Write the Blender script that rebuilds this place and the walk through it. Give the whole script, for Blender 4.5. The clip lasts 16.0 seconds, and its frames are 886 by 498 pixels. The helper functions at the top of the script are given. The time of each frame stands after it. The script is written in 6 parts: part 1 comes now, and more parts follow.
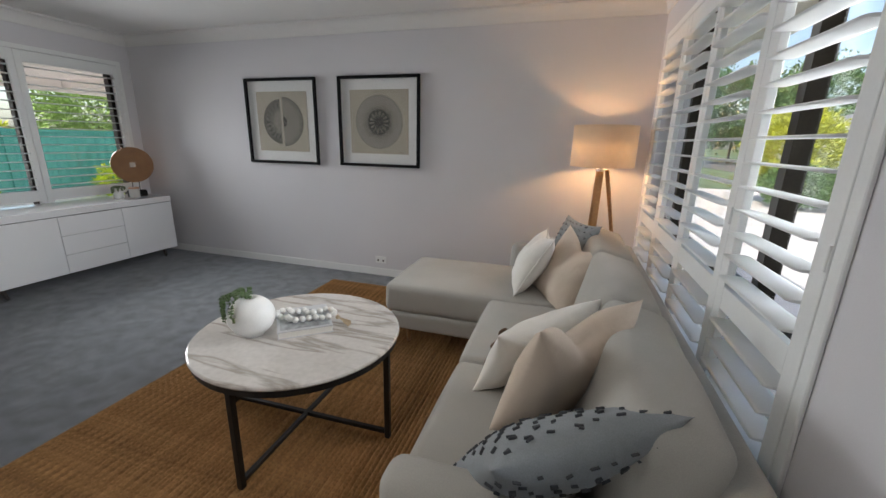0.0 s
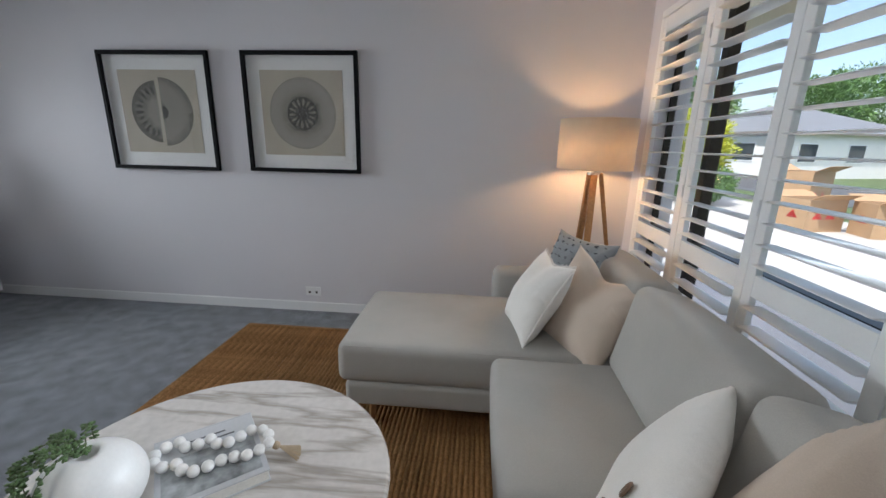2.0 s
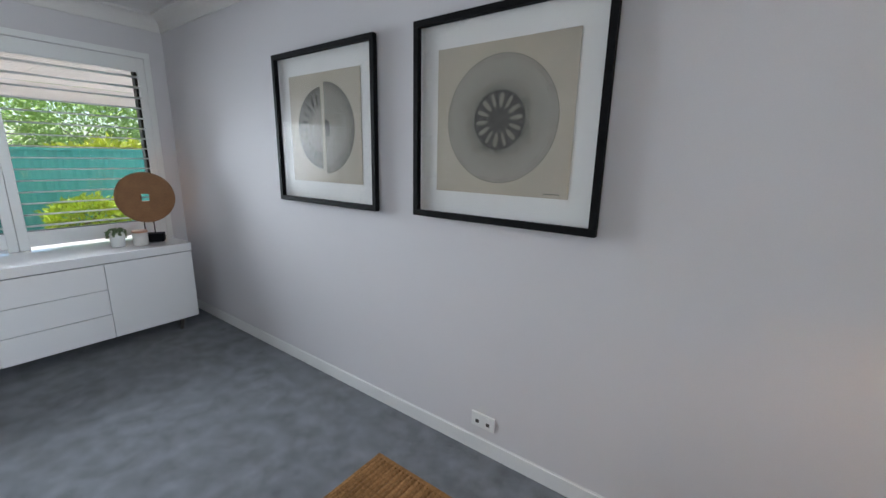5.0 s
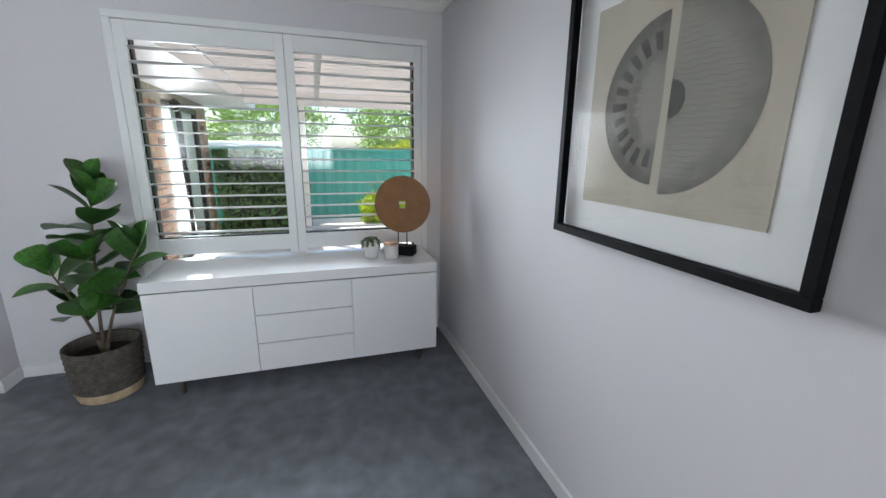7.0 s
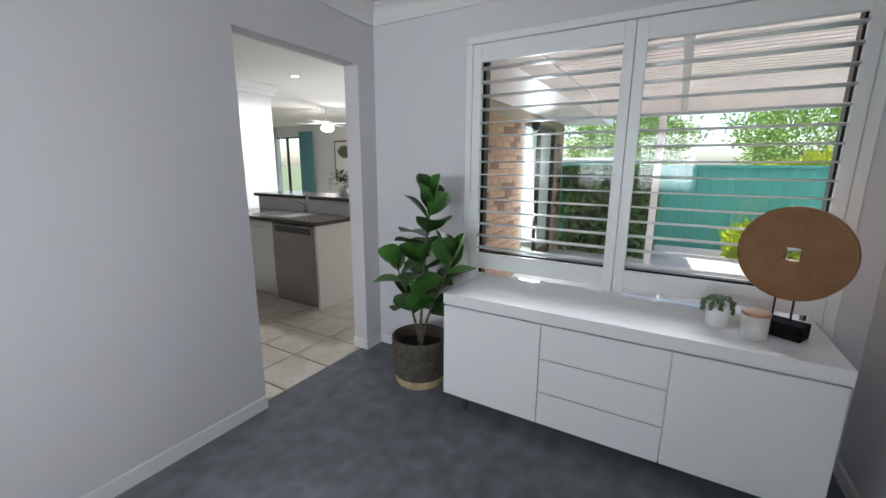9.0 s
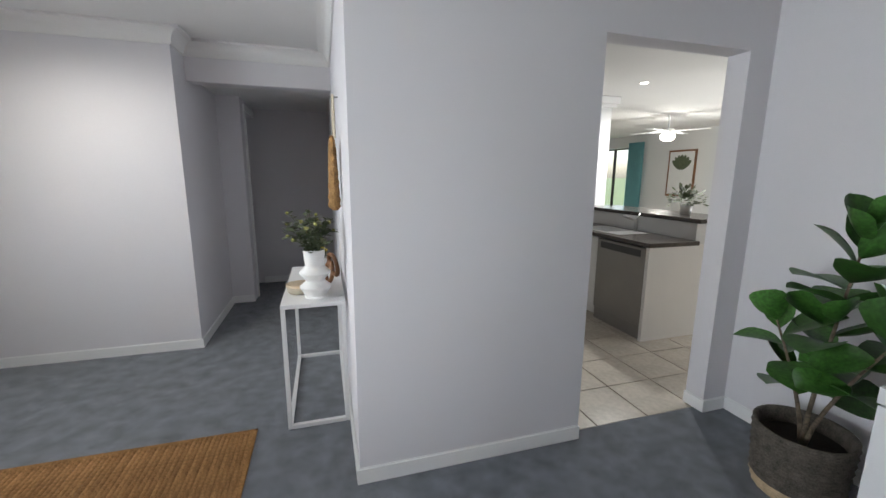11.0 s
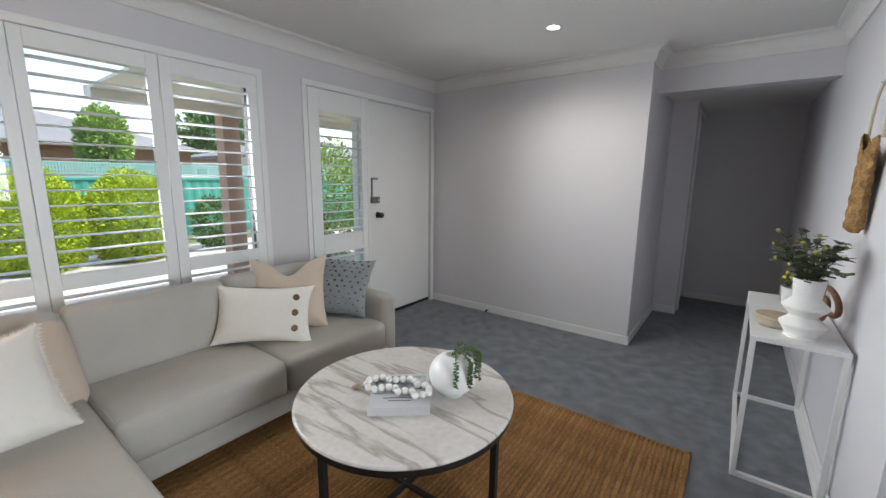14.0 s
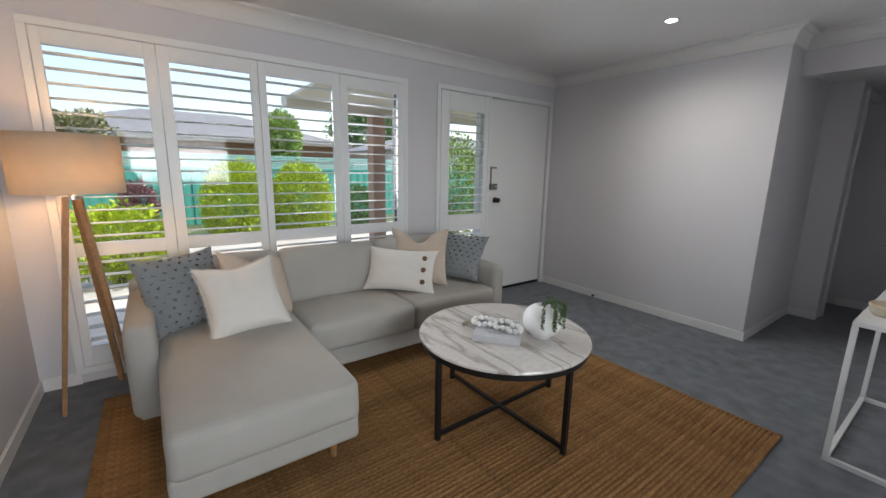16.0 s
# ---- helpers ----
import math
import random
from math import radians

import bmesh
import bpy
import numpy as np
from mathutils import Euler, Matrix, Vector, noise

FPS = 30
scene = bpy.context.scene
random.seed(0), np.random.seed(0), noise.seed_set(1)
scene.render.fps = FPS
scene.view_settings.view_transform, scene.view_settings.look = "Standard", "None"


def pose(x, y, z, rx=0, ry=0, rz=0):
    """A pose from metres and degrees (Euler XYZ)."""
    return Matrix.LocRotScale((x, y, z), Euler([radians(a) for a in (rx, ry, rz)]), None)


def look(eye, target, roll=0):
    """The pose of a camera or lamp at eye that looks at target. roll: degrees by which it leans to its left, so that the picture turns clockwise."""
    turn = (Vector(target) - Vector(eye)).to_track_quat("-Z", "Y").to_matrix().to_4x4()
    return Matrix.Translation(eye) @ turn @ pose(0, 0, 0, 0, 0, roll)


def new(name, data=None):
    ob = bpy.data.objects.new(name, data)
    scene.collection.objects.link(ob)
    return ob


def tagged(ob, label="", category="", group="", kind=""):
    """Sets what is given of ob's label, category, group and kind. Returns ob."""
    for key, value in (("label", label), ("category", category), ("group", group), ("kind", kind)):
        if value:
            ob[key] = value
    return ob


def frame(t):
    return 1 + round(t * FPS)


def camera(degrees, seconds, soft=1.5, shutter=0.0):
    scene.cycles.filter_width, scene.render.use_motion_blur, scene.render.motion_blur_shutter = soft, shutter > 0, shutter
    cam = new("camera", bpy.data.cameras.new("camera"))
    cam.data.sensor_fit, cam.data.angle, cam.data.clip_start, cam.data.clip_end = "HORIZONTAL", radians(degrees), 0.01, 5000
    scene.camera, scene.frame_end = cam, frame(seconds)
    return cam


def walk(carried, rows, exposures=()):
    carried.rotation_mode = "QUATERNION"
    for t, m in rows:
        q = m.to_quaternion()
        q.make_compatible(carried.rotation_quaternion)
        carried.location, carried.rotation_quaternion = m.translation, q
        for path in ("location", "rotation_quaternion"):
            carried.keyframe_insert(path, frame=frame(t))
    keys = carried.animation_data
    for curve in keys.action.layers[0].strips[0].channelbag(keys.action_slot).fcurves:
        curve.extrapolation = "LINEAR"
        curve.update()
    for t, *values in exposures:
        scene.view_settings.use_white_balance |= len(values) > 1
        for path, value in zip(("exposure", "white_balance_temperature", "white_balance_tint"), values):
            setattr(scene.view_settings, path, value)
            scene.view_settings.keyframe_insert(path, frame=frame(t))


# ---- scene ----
cam = camera(96.4, 16.0)

# seconds, eye, target, roll
PATH = [
    (0, (-0.578, -3.517, 1.345), (-1.142, -1.671, 0.819), 1.3),
    (0.5, (-0.694, -3.356, 1.346), (-1.181, -1.492, 0.809), 1.3),
    (1, (-0.818, -3.19, 1.32), (-1.196, -1.299, 0.792), 1.3),
    (1.5, (-0.907, -3.037, 1.322), (-1.17, -1.125, 0.799), 1.3),
    (2, (-1.047, -2.858, 1.316), (-1.208, -0.932, 0.804), 1.3),
    (2.5, (-1.133, -2.648, 1.317), (-1.252, -0.718, 0.806), 1.3),
    (3, (-1.146, -2.405, 1.314), (-1.319, -0.478, 0.808), 1.2),
    (3.2, (-1.16, -2.312, 1.312), (-1.375, -0.388, 0.812), 1.3),
    (5.3, (-1.654, -1.324, 1.358), (-2.961, 0.121, 0.906), 1.1),
    (5.5, (-1.755, -1.268, 1.351), (-3.156, 0.084, 0.894), 1.1),
    (6, (-2.006, -1.143, 1.334), (-3.591, -0.014, 0.871), 1.1),
    (6.5, (-2.268, -0.977, 1.342), (-4.003, -0.105, 0.864), 0.9),
    (7, (-2.516, -0.871, 1.361), (-4.368, -0.284, 0.886), 0.7),
    (7.5, (-2.721, -0.837, 1.341), (-4.656, -0.611, 0.89), 0.4),
    (8, (-2.87, -0.77, 1.329), (-4.814, -0.973, 0.91), 0.3),
    (8.5, (-3.0, -0.717, 1.361), (-4.857, -1.333, 0.943), 0.3),
    (9, (-3.069, -0.766, 1.353), (-4.759, -1.753, 0.942), 0.4),
    (9.5, (-3.101, -0.857, 1.351), (-4.56, -2.164, 0.946), 0.3),
    (10, (-3.107, -0.921, 1.355), (-4.299, -2.48, 0.97), 0.3),
    (10.2, (-3.108, -0.939, 1.353), (-4.18, -2.585, 0.976), 0.4),
    (12.3, (-2.927, -1.164, 1.401), (-2.675, -3.114, 1.037), 0.2),
    (12.5, (-2.895, -1.159, 1.402), (-2.523, -3.092, 1.045), 0.4),
    (13, (-2.834, -1.125, 1.403), (-2.153, -2.973, 1.056), 0.4),
    (13.5, (-2.764, -1.063, 1.398), (-1.817, -2.789, 1.049), 0.6),
    (14, (-2.73, -0.963, 1.383), (-1.556, -2.543, 1.029), 0.7),
    (14.5, (-2.769, -0.871, 1.379), (-1.429, -2.308, 1.009), 0.7),
    (15, (-2.883, -0.795, 1.381), (-1.421, -2.107, 1.008), 0.8),
    (15.5, (-3.023, -0.743, 1.354), (-1.482, -1.959, 0.97), 0.8),
    (16, (-3.118, -0.664, 1.336), (-1.531, -1.816, 0.944), 1.0),
]
walk(cam, [(t, look(eye, target, roll)) for t, eye, target, roll in PATH], [(0, 1.40, 6600, 9), (3.2, 1.34, 5950, 8), (5.5, 1.85, 6100, 7), (7.5, 1.9, 6200, 7), (10, 1.74, 6300, 8), (12.5, 1.98, 6450, 8), (14, 1.55, 6450, 8), (16, 1.25, 6450, 9)])

# ---- world, sun, large lights ----
world = bpy.data.worlds.new("world")
scene.world = world
world.use_nodes = True
wn = world.node_tree
sky = wn.nodes.new("ShaderNodeTexSky")
sky.sky_type = "NISHITA"
sky.sun_disc = False
sky.sun_elevation = radians(62)
sky.sun_rotation = radians(150)
sky.dust_density = 2.0
wn.nodes["Background"].inputs[1].default_value = 0.115
wn.links.new(sky.outputs[0], wn.nodes["Background"].inputs[0])


def lamp(name, kind, m, energy, color=(1, 1, 1), **kw):
    d = bpy.data.lights.new(name, kind)
    d.energy, d.color = energy, color
    if "size" in kw:
        d.shape, d.size, d.size_y = "RECTANGLE", kw["size"], kw.get("size_y", kw["size"])
    if "spread" in kw:
        d.spread = radians(kw["spread"])
    if "angle" in kw:
        d.angle = radians(kw["angle"])
    if "radius" in kw:
        d.shadow_soft_size = kw["radius"]
    if "cone" in kw:
        d.spot_size, d.spot_blend = radians(kw["cone"]), 0.8
    ob = new(name, d)
    ob.matrix_world = m
    return ob


lamp("sun", "SUN", look((0, 0, 0), (0.40, 0.36, -0.84)), 2.5, (1, 0.95, 0.87), angle=0.6)
DAY = (0.92, 0.96, 1.0)
# daylight of the sky (downwards) and of the bright ground (upwards) in the window openings
for nm, x, y, w, dx, dy, lo, hi in (("front", -0.12, -1.5, 1.95, -1, -0.32, 2.7, 4.6), ("sidelight", -0.12, -3.19, 0.42, -1, -0.3, 1.2, 0.8), ("rear", -5.22, -1.08, 1.5, 1, 0.0, 5.6, 2.6)):
    lamp("daylight_%s_low" % nm, "AREA", look((x, y, 1.32), (x + dx, y + dy, 1.32 - math.tan(radians(15)))), lo, DAY, size=w, size_y=0.7, spread=85)
    lamp("daylight_%s_high" % nm, "AREA", look((x, y, 1.50), (x + dx, y + dy, 1.50 + math.tan(radians(8)))), hi, DAY, size=w, size_y=0.8, spread=85)
lamp("daylight_family", "AREA", look((-9.37, -2.98, 1.0), (-7.4, -4.2, 0.5)), 32, DAY, size=1.5, size_y=1.8)


# ---- materials ----
def mat(name, color, rough=0.5, metal=0.0, var=0.06, scale=8.0, fine=120.0, bump=0.0, bump_scale=None, spec=0.5, tint=None, sheen=0.0,
        transmission=0.0, emit=None, emit_strength=0.0, random_tint=0.0, coat=0.0):
    """Principled surface with a broad and a fine variation of its colour and a fine relief."""
    m = bpy.data.materials.new(name)
    m.use_nodes = True
    nt = m.node_tree
    b = nt.nodes["Principled BSDF"]
    b.inputs["Roughness"].default_value = rough
    b.inputs["Metallic"].default_value = metal
    b.inputs["Specular IOR Level"].default_value = spec
    b.inputs["Sheen Weight"].default_value = sheen
    b.inputs["Coat Weight"].default_value = coat
    b.inputs["Transmission Weight"].default_value = transmission
    co = nt.nodes.new("ShaderNodeTexCoord")
    n1 = nt.nodes.new("ShaderNodeTexNoise")
    n1.inputs["Scale"].default_value = scale
    n1.inputs["Detail"].default_value = 4
    n2 = nt.nodes.new("ShaderNodeTexNoise")
    n2.inputs["Scale"].default_value = fine
    n2.inputs["Detail"].default_value = 3
    add = nt.nodes.new("ShaderNodeMath")
    add.operation = "ADD"
    half = nt.nodes.new("ShaderNodeMath")
    half.operation = "MULTIPLY"
    half.inputs[1].default_value = 0.5
    for n in (n1, n2):
        nt.links.new(co.outputs["Object"], n.inputs["Vector"])
    nt.links.new(n1.outputs[0], add.inputs[0])
    nt.links.new(n2.outputs[0], add.inputs[1])
    nt.links.new(add.outputs[0], half.inputs[0])
    ramp = nt.nodes.new("ShaderNodeValToRGB")
    lo = tint or tuple(c * (1 - 2.2 * var) for c in color)
    hi = tuple(min(1, c * (1 + 2.2 * var)) for c in color) if not tint else tuple(min(1, 2 * c - k) for c, k in zip(color, tint))
    ramp.color_ramp.elements[0].position, ramp.color_ramp.elements[1].position = 0.3, 0.7
    ramp.color_ramp.elements[0].color = (*[max(0, c) for c in lo], 1)
    ramp.color_ramp.elements[1].color = (*[max(0, c) for c in hi], 1)
    nt.links.new(half.outputs[0], ramp.inputs[0])
    out = ramp.outputs[0]
    if random_tint:
        info = nt.nodes.new("ShaderNodeObjectInfo")
        hsv = nt.nodes.new("ShaderNodeHueSaturation")
        mr = nt.nodes.new("ShaderNodeMapRange")
        mr.inputs["To Min"].default_value, mr.inputs["To Max"].default_value = 1 - random_tint, 1 + random_tint
        nt.links.new(info.outputs["Random"], mr.inputs[0])
        nt.links.new(mr.outputs[0], hsv.inputs["Value"])
        nt.links.new(out, hsv.inputs["Color"])
        out = hsv.outputs[0]
    nt.links.new(out, b.inputs["Base Color"])
    if bump:
        bp = nt.nodes.new("ShaderNodeBump")
        bp.inputs["Strength"].default_value = bump
        bp.inputs["Distance"].default_value = 0.004
        src = n2
        if bump_scale:
            src = nt.nodes.new("ShaderNodeTexNoise")
            src.inputs["Scale"].default_value = bump_scale
            src.inputs["Detail"].default_value = 4
            nt.links.new(co.outputs["Object"], src.inputs["Vector"])
        nt.links.new(src.outputs[0], bp.inputs["Height"])
        nt.links.new(bp.outputs[0], b.inputs["Normal"])
    if emit:
        b.inputs["Emission Color"].default_value = (*emit, 1)
        b.inputs["Emission Strength"].default_value = emit_strength
    return m


def clear_glass(name, tint=(1, 1, 1), rough=0.0, edge=0.55):
    m = bpy.data.materials.new(name)
    m.use_nodes = True
    nt = m.node_tree
    nt.nodes.remove(nt.nodes["Principled BSDF"])
    mix = nt.nodes.new("ShaderNodeMixShader")
    tr = nt.nodes.new("ShaderNodeBsdfTransparent")
    tr.inputs[0].default_value = (*tint, 1)
    gl = nt.nodes.new("ShaderNodeBsdfGlossy")
    gl.inputs["Roughness"].default_value = rough
    lw = nt.nodes.new("ShaderNodeLayerWeight")
    pw = nt.nodes.new("ShaderNodeMath")
    pw.operation = "POWER"
    pw.inputs[1].default_value = 4.0
    ml = nt.nodes.new("ShaderNodeMath")
    ml.operation = "MULTIPLY_ADD"
    ml.inputs[1].default_value, ml.inputs[2].default_value = edge, 0.022
    nt.links.new(lw.outputs["Facing"], pw.inputs[0])
    nt.links.new(pw.outputs[0], ml.inputs[0])
    nt.links.new(ml.outputs[0], mix.inputs[0])
    nt.links.new(tr.outputs[0], mix.inputs[1])
    nt.links.new(gl.outputs[0], mix.inputs[2])
    nt.links.new(mix.outputs[0], nt.nodes["Material Output"].inputs[0])
    return m


PAINT = mat("wall_paint", (0.66, 0.645, 0.67), 0.75, var=0.012, scale=1.5, fine=220, bump=0.10, bump_scale=260)
CEIL = mat("ceiling_paint", (0.74, 0.73, 0.72), 0.85, var=0.012, scale=1.2, bump=0.05)
TRIM = mat("trim_gloss_white", (0.78, 0.78, 0.78), 0.35, var=0.012, scale=3)
SHUT = mat("shutter_white", (0.80, 0.81, 0.81), 0.35, var=0.012, scale=4)
LACQ = mat("white_lacquer", (0.82, 0.82, 0.83), 0.12, var=0.008, scale=2, coat=0.4)
BRONZE = mat("bronze_aluminium", (0.035, 0.028, 0.024), 0.4, metal=0.6, var=0.1)
GLASS = clear_glass("window_glass")
DOORGLASS = clear_glass("sliding_door_glass", tint=(0.86, 0.95, 0.96), edge=0.2)
PICGLASS = clear_glass("picture_glass", edge=0.09)
BLACK = mat("black_frame", (0.008, 0.008, 0.009), 0.6, spec=0.08, var=0.15, scale=20)
IRON = mat("black_iron", (0.014, 0.013, 0.013), 0.45, metal=0.3, var=0.2, scale=15)
CHROME = mat("brushed_steel", (0.5, 0.5, 0.5), 0.3, metal=1.0, var=0.05)
OAK = mat("oak_leg", (0.40, 0.22, 0.10), 0.45, var=0.14, scale=6, fine=60, bump=0.1)


def carpet_material():
    m = mat("carpet_pile", (0.145, 0.157, 0.178), 0.95, var=0.25, scale=10, fine=420, bump=0.9, bump_scale=330, spec=0.1, sheen=0.25)
    return m


CARPET = carpet_material()


# ---- building helpers ----
def box(bm, x0, x1, y0, y1, z0, z1, bevel=0.0, seg=1):
    """A box between the given planes, added to bm."""
    r = bmesh.ops.create_cube(bm, size=1)
    vs = r["verts"]
    bmesh.ops.scale(bm, vec=(abs(x1 - x0), abs(y1 - y0), abs(z1 - z0)), verts=vs)
    bmesh.ops.translate(bm, vec=((x0 + x1) / 2, (y0 + y1) / 2, (z0 + z1) / 2), verts=vs)
    if bevel:
        es = {e for v in vs for e in v.link_edges}
        bmesh.ops.bevel(bm, geom=list(es), offset=bevel, segments=seg, affect="EDGES", profile=0.5)
    return vs


def cyl(bm, a, b, r0, r1=None, n=16, caps=True):
    """A round bar from a to b, added to bm."""
    a, b = Vector(a), Vector(b)
    d = b - a
    r1 = r0 if r1 is None else r1
    m = Matrix.Translation((a + b) / 2) @ d.to_track_quat("Z", "Y").to_matrix().to_4x4()
    return bmesh.ops.create_cone(bm, cap_ends=caps, segments=n, radius1=r0, radius2=r1, depth=d.length, matrix=m)["verts"]


def lathe(bm, prof, n=32, cx=0, cy=0):
    """A turned body from a profile of (radius, height)."""
    rings = []
    for r, z in prof:
        if r < 1e-5:
            rings.append([bm.verts.new((cx, cy, z))])
        else:
            rings.append([bm.verts.new((cx + r * math.cos(2 * math.pi * i / n), cy + r * math.sin(2 * math.pi * i / n), z)) for i in range(n)])
    for p, q in zip(rings, rings[1:]):
        for i in range(n):
            j = (i + 1) % n
            f = [p[i % len(p)], p[j % len(p)], q[j % len(q)], q[i % len(q)]]
            f = list(dict.fromkeys(f))
            if len(f) > 2:
                bm.faces.new(f)
    bmesh.ops.recalc_face_normals(bm, faces=bm.faces)


def part(name, bm, material, parent=None, label="", smooth=False):
    """Links a bmesh as one mesh object under a thing or a part."""
    me = bpy.data.meshes.new(name)
    if smooth:
        for f in bm.faces:
            f.smooth = True
    bm.to_mesh(me)
    bm.free()
    me.materials.append(material)
    ob = new(name, me)
    if parent is not None:
        ob.parent = parent
    if label:
        ob["label"] = label
    return ob


def block(name, x0, x1, y0, y1, z0, z1, material, parent=None, label="", bevel=0.0, seg=1):
    bm = bmesh.new()
    box(bm, x0, x1, y0, y1, z0, z1, bevel, seg)
    return part(name, bm, material, parent, label)


def thing(name, x, y, z, rz=0, label="", category="", group="", kind=""):
    """An Empty at the base of a thing, the parent of its parts."""
    ob = new(name)
    ob.empty_display_size = 0.1
    ob.matrix_world = pose(x, y, z, 0, 0, rz)
    return tagged(ob, label, category, group, kind)


def structure(ob, label, category=""):
    return tagged(ob, label, category or ob.name.split("_")[0], "", "structure")


def boxes(name, rows, material):
    bm = bmesh.new()
    for r in rows:
        box(bm, *r)
    return part(name, bm, material)


# ---- shell of the room ----
CZ = 2.37
structure(block("floor", -3.35, 0.1, -6.56, 0.1, -0.12, 0, CARPET), "blue-grey cut-pile carpet over the lounge floor", "floor")
structure(block("floor_dining", -5.44, -3.35, -2.7, 0.1, -0.12, 0, CARPET), "blue-grey cut-pile carpet over the dining floor", "floor")
WT = 2.6
structure(block("wall_north", -5.54, 0.2, 0, 0.14, -0.12, WT, PAINT), "plain pale lilac-grey painted wall", "wall")
E0, E1 = -0.205, -2.478
D0, D1 = -2.87, -4.392
structure(boxes("wall_east", [(0, 0.2, E0, 0, -0.12, WT), (0, 0.2, D0, E1, -0.12, WT), (0, 0.2, -4.60, D1, -0.12, WT),
                              (0, 0.2, E1, E0, -0.12, 0.1), (0, 0.2, E1, E0, 2.05, WT), (0, 0.2, D1, D0, 2.06, WT), (0, 0.2, D1, D0, -0.12, -0.004)], PAINT),
          "pale grey painted wall with a wide window and the front door", "wall")
structure(block("wall_south", -2.093, 0, -4.60, -4.457, -0.12, WT, PAINT), "pale grey painted wall beside the front door", "wall")
structure(boxes("wall_hall_east", [(-2.093, -1.97, -5.63, -4.60, -0.12, WT), (-2.31, -1.97, -5.77, -5.63, -0.12, WT), (-2.31, -2.19, -5.84, -5.77, -0.12, WT),
                                   (-2.31, -2.19, -6.44, -5.84, 2.04, WT)], PAINT), "grey painted hallway wall with a short return", "wall")
structure(block("wall_hall_end", -3.30, -1.2, -6.56, -6.44, -0.12, WT, PAINT), "plain painted wall at the end of the hallway", "wall")
structure(block("wall_console", -3.30, -3.18, -6.44, -2.65, -0.12, WT, PAINT), "pale painted wall behind the console table", "wall")
structure(boxes("bulkhead", [(-3.18, -2.093, -4.865, -4.745, 2.08, WT)], PAINT), "painted bulkhead over the hallway entrance", "wall")
K0, K1 = -5.175, -4.315
structure(boxes("wall_kitchen", [(-5.34, K0, -2.77, -2.65, -0.12, WT), (K1, -3.30, -2.77, -2.65, -0.12, WT), (K0, K1, -2.77, -2.65, 1.995, WT)], PAINT),
          "pale grey painted wall with a doorway to the kitchen", "wall")
V0, V1 = -0.15, -1.89
structure(boxes("wall_west", [(-5.54, -5.34, V0, 0, -0.12, WT), (-5.54, -5.34, -2.77, V1, -0.12, WT), (-5.54, -5.34, V1, V0, -0.12, 0.2), (-5.54, -5.34, V1, V0, 2.05, WT)], PAINT),
          "pale grey painted wall with the dining window", "wall")
structure(boxes("ceiling", [(-3.30, 0.1, -4.745, 0.1, CZ, CZ + 0.1), (-5.5, -3.30, -2.7, 0.1, CZ, CZ + 0.1), (-3.2, -1.97, -6.6, -4.865, 2.14, 2.3)], CEIL), "flat white plasterboard ceiling", "ceiling")


def cornice(name, x0, y0, x1, y1, inx, iny, m0, m1):
    """A cove moulding along the top of a wall; (inx, iny) points into the room; m0, m1: mitres, -1 at an inner and 1 at an outer corner."""
    bm = bmesh.new()
    prof = [(0, 0), (0.012, 0), (0.014, 0.012)]
    for i in range(7):
        a = math.pi / 2 * i / 6
        prof.append((0.014 + 0.066 * (1 - math.cos(a)), 0.012 + 0.078 * math.sin(a)))
    prof += [(0.092, 0.092), (0.092, 0.108), (0, 0.108)]
    rows = []
    d = Vector((x1 - x0, y1 - y0)).normalized()
    for x, y, k in ((x0, y0, -m0), (x1, y1, m1)):
        rows.append([bm.verts.new((x + inx * u + d.x * u * k, y + iny * u + d.y * u * k, CZ - 0.109 + w)) for u, w in prof])
    n = len(prof)
    for i in range(n):
        bm.faces.new((rows[0][i], rows[0][(i + 1) % n], rows[1][(i + 1) % n], rows[1][i]))
    for r in rows:
        bm.faces.new(r)
    bmesh.ops.recalc_face_normals(bm, faces=bm.faces)
    return structure(part(name, bm, CEIL), "white coved plaster cornice along the ceiling", "cornice")


for i, c in enumerate([(-5.34, 0, 0, 0, 0, -1, -1, -1), (0, 0, 0, -4.457, -1, 0, -1, -1), (0, -4.457, -2.093, -4.457, 0, 1, -1, 1), (-2.093, -4.457, -2.093, -4.745, -1, 0, 1, -1),
                       (-2.093, -4.745, -3.18, -4.745, 0, 1, -1, -1), (-3.18, -4.745, -3.18, -2.65, 1, 0, -1, 1), (-3.18, -2.65, -5.34, -2.65, 0, 1, 1, -1), (-5.34, -2.65, -5.34, 0, 1, 0, -1, -1)]):
    cornice("cornice_%d" % (i + 1), *c)


def baseboard(name, x0, x1, y0, y1):
    bm = bmesh.new()
    box(bm, x0, x1, y0, y1, 0, 0.078)
    es = [e for e in bm.edges if all(abs(v.co.z - 0.078) < 1e-5 for v in e.verts)]
    bmesh.ops.bevel(bm, geom=es, offset=0.006, segments=2, affect="EDGES")
    return structure(part(name, bm, TRIM), "white painted timber skirting board", "baseboard")


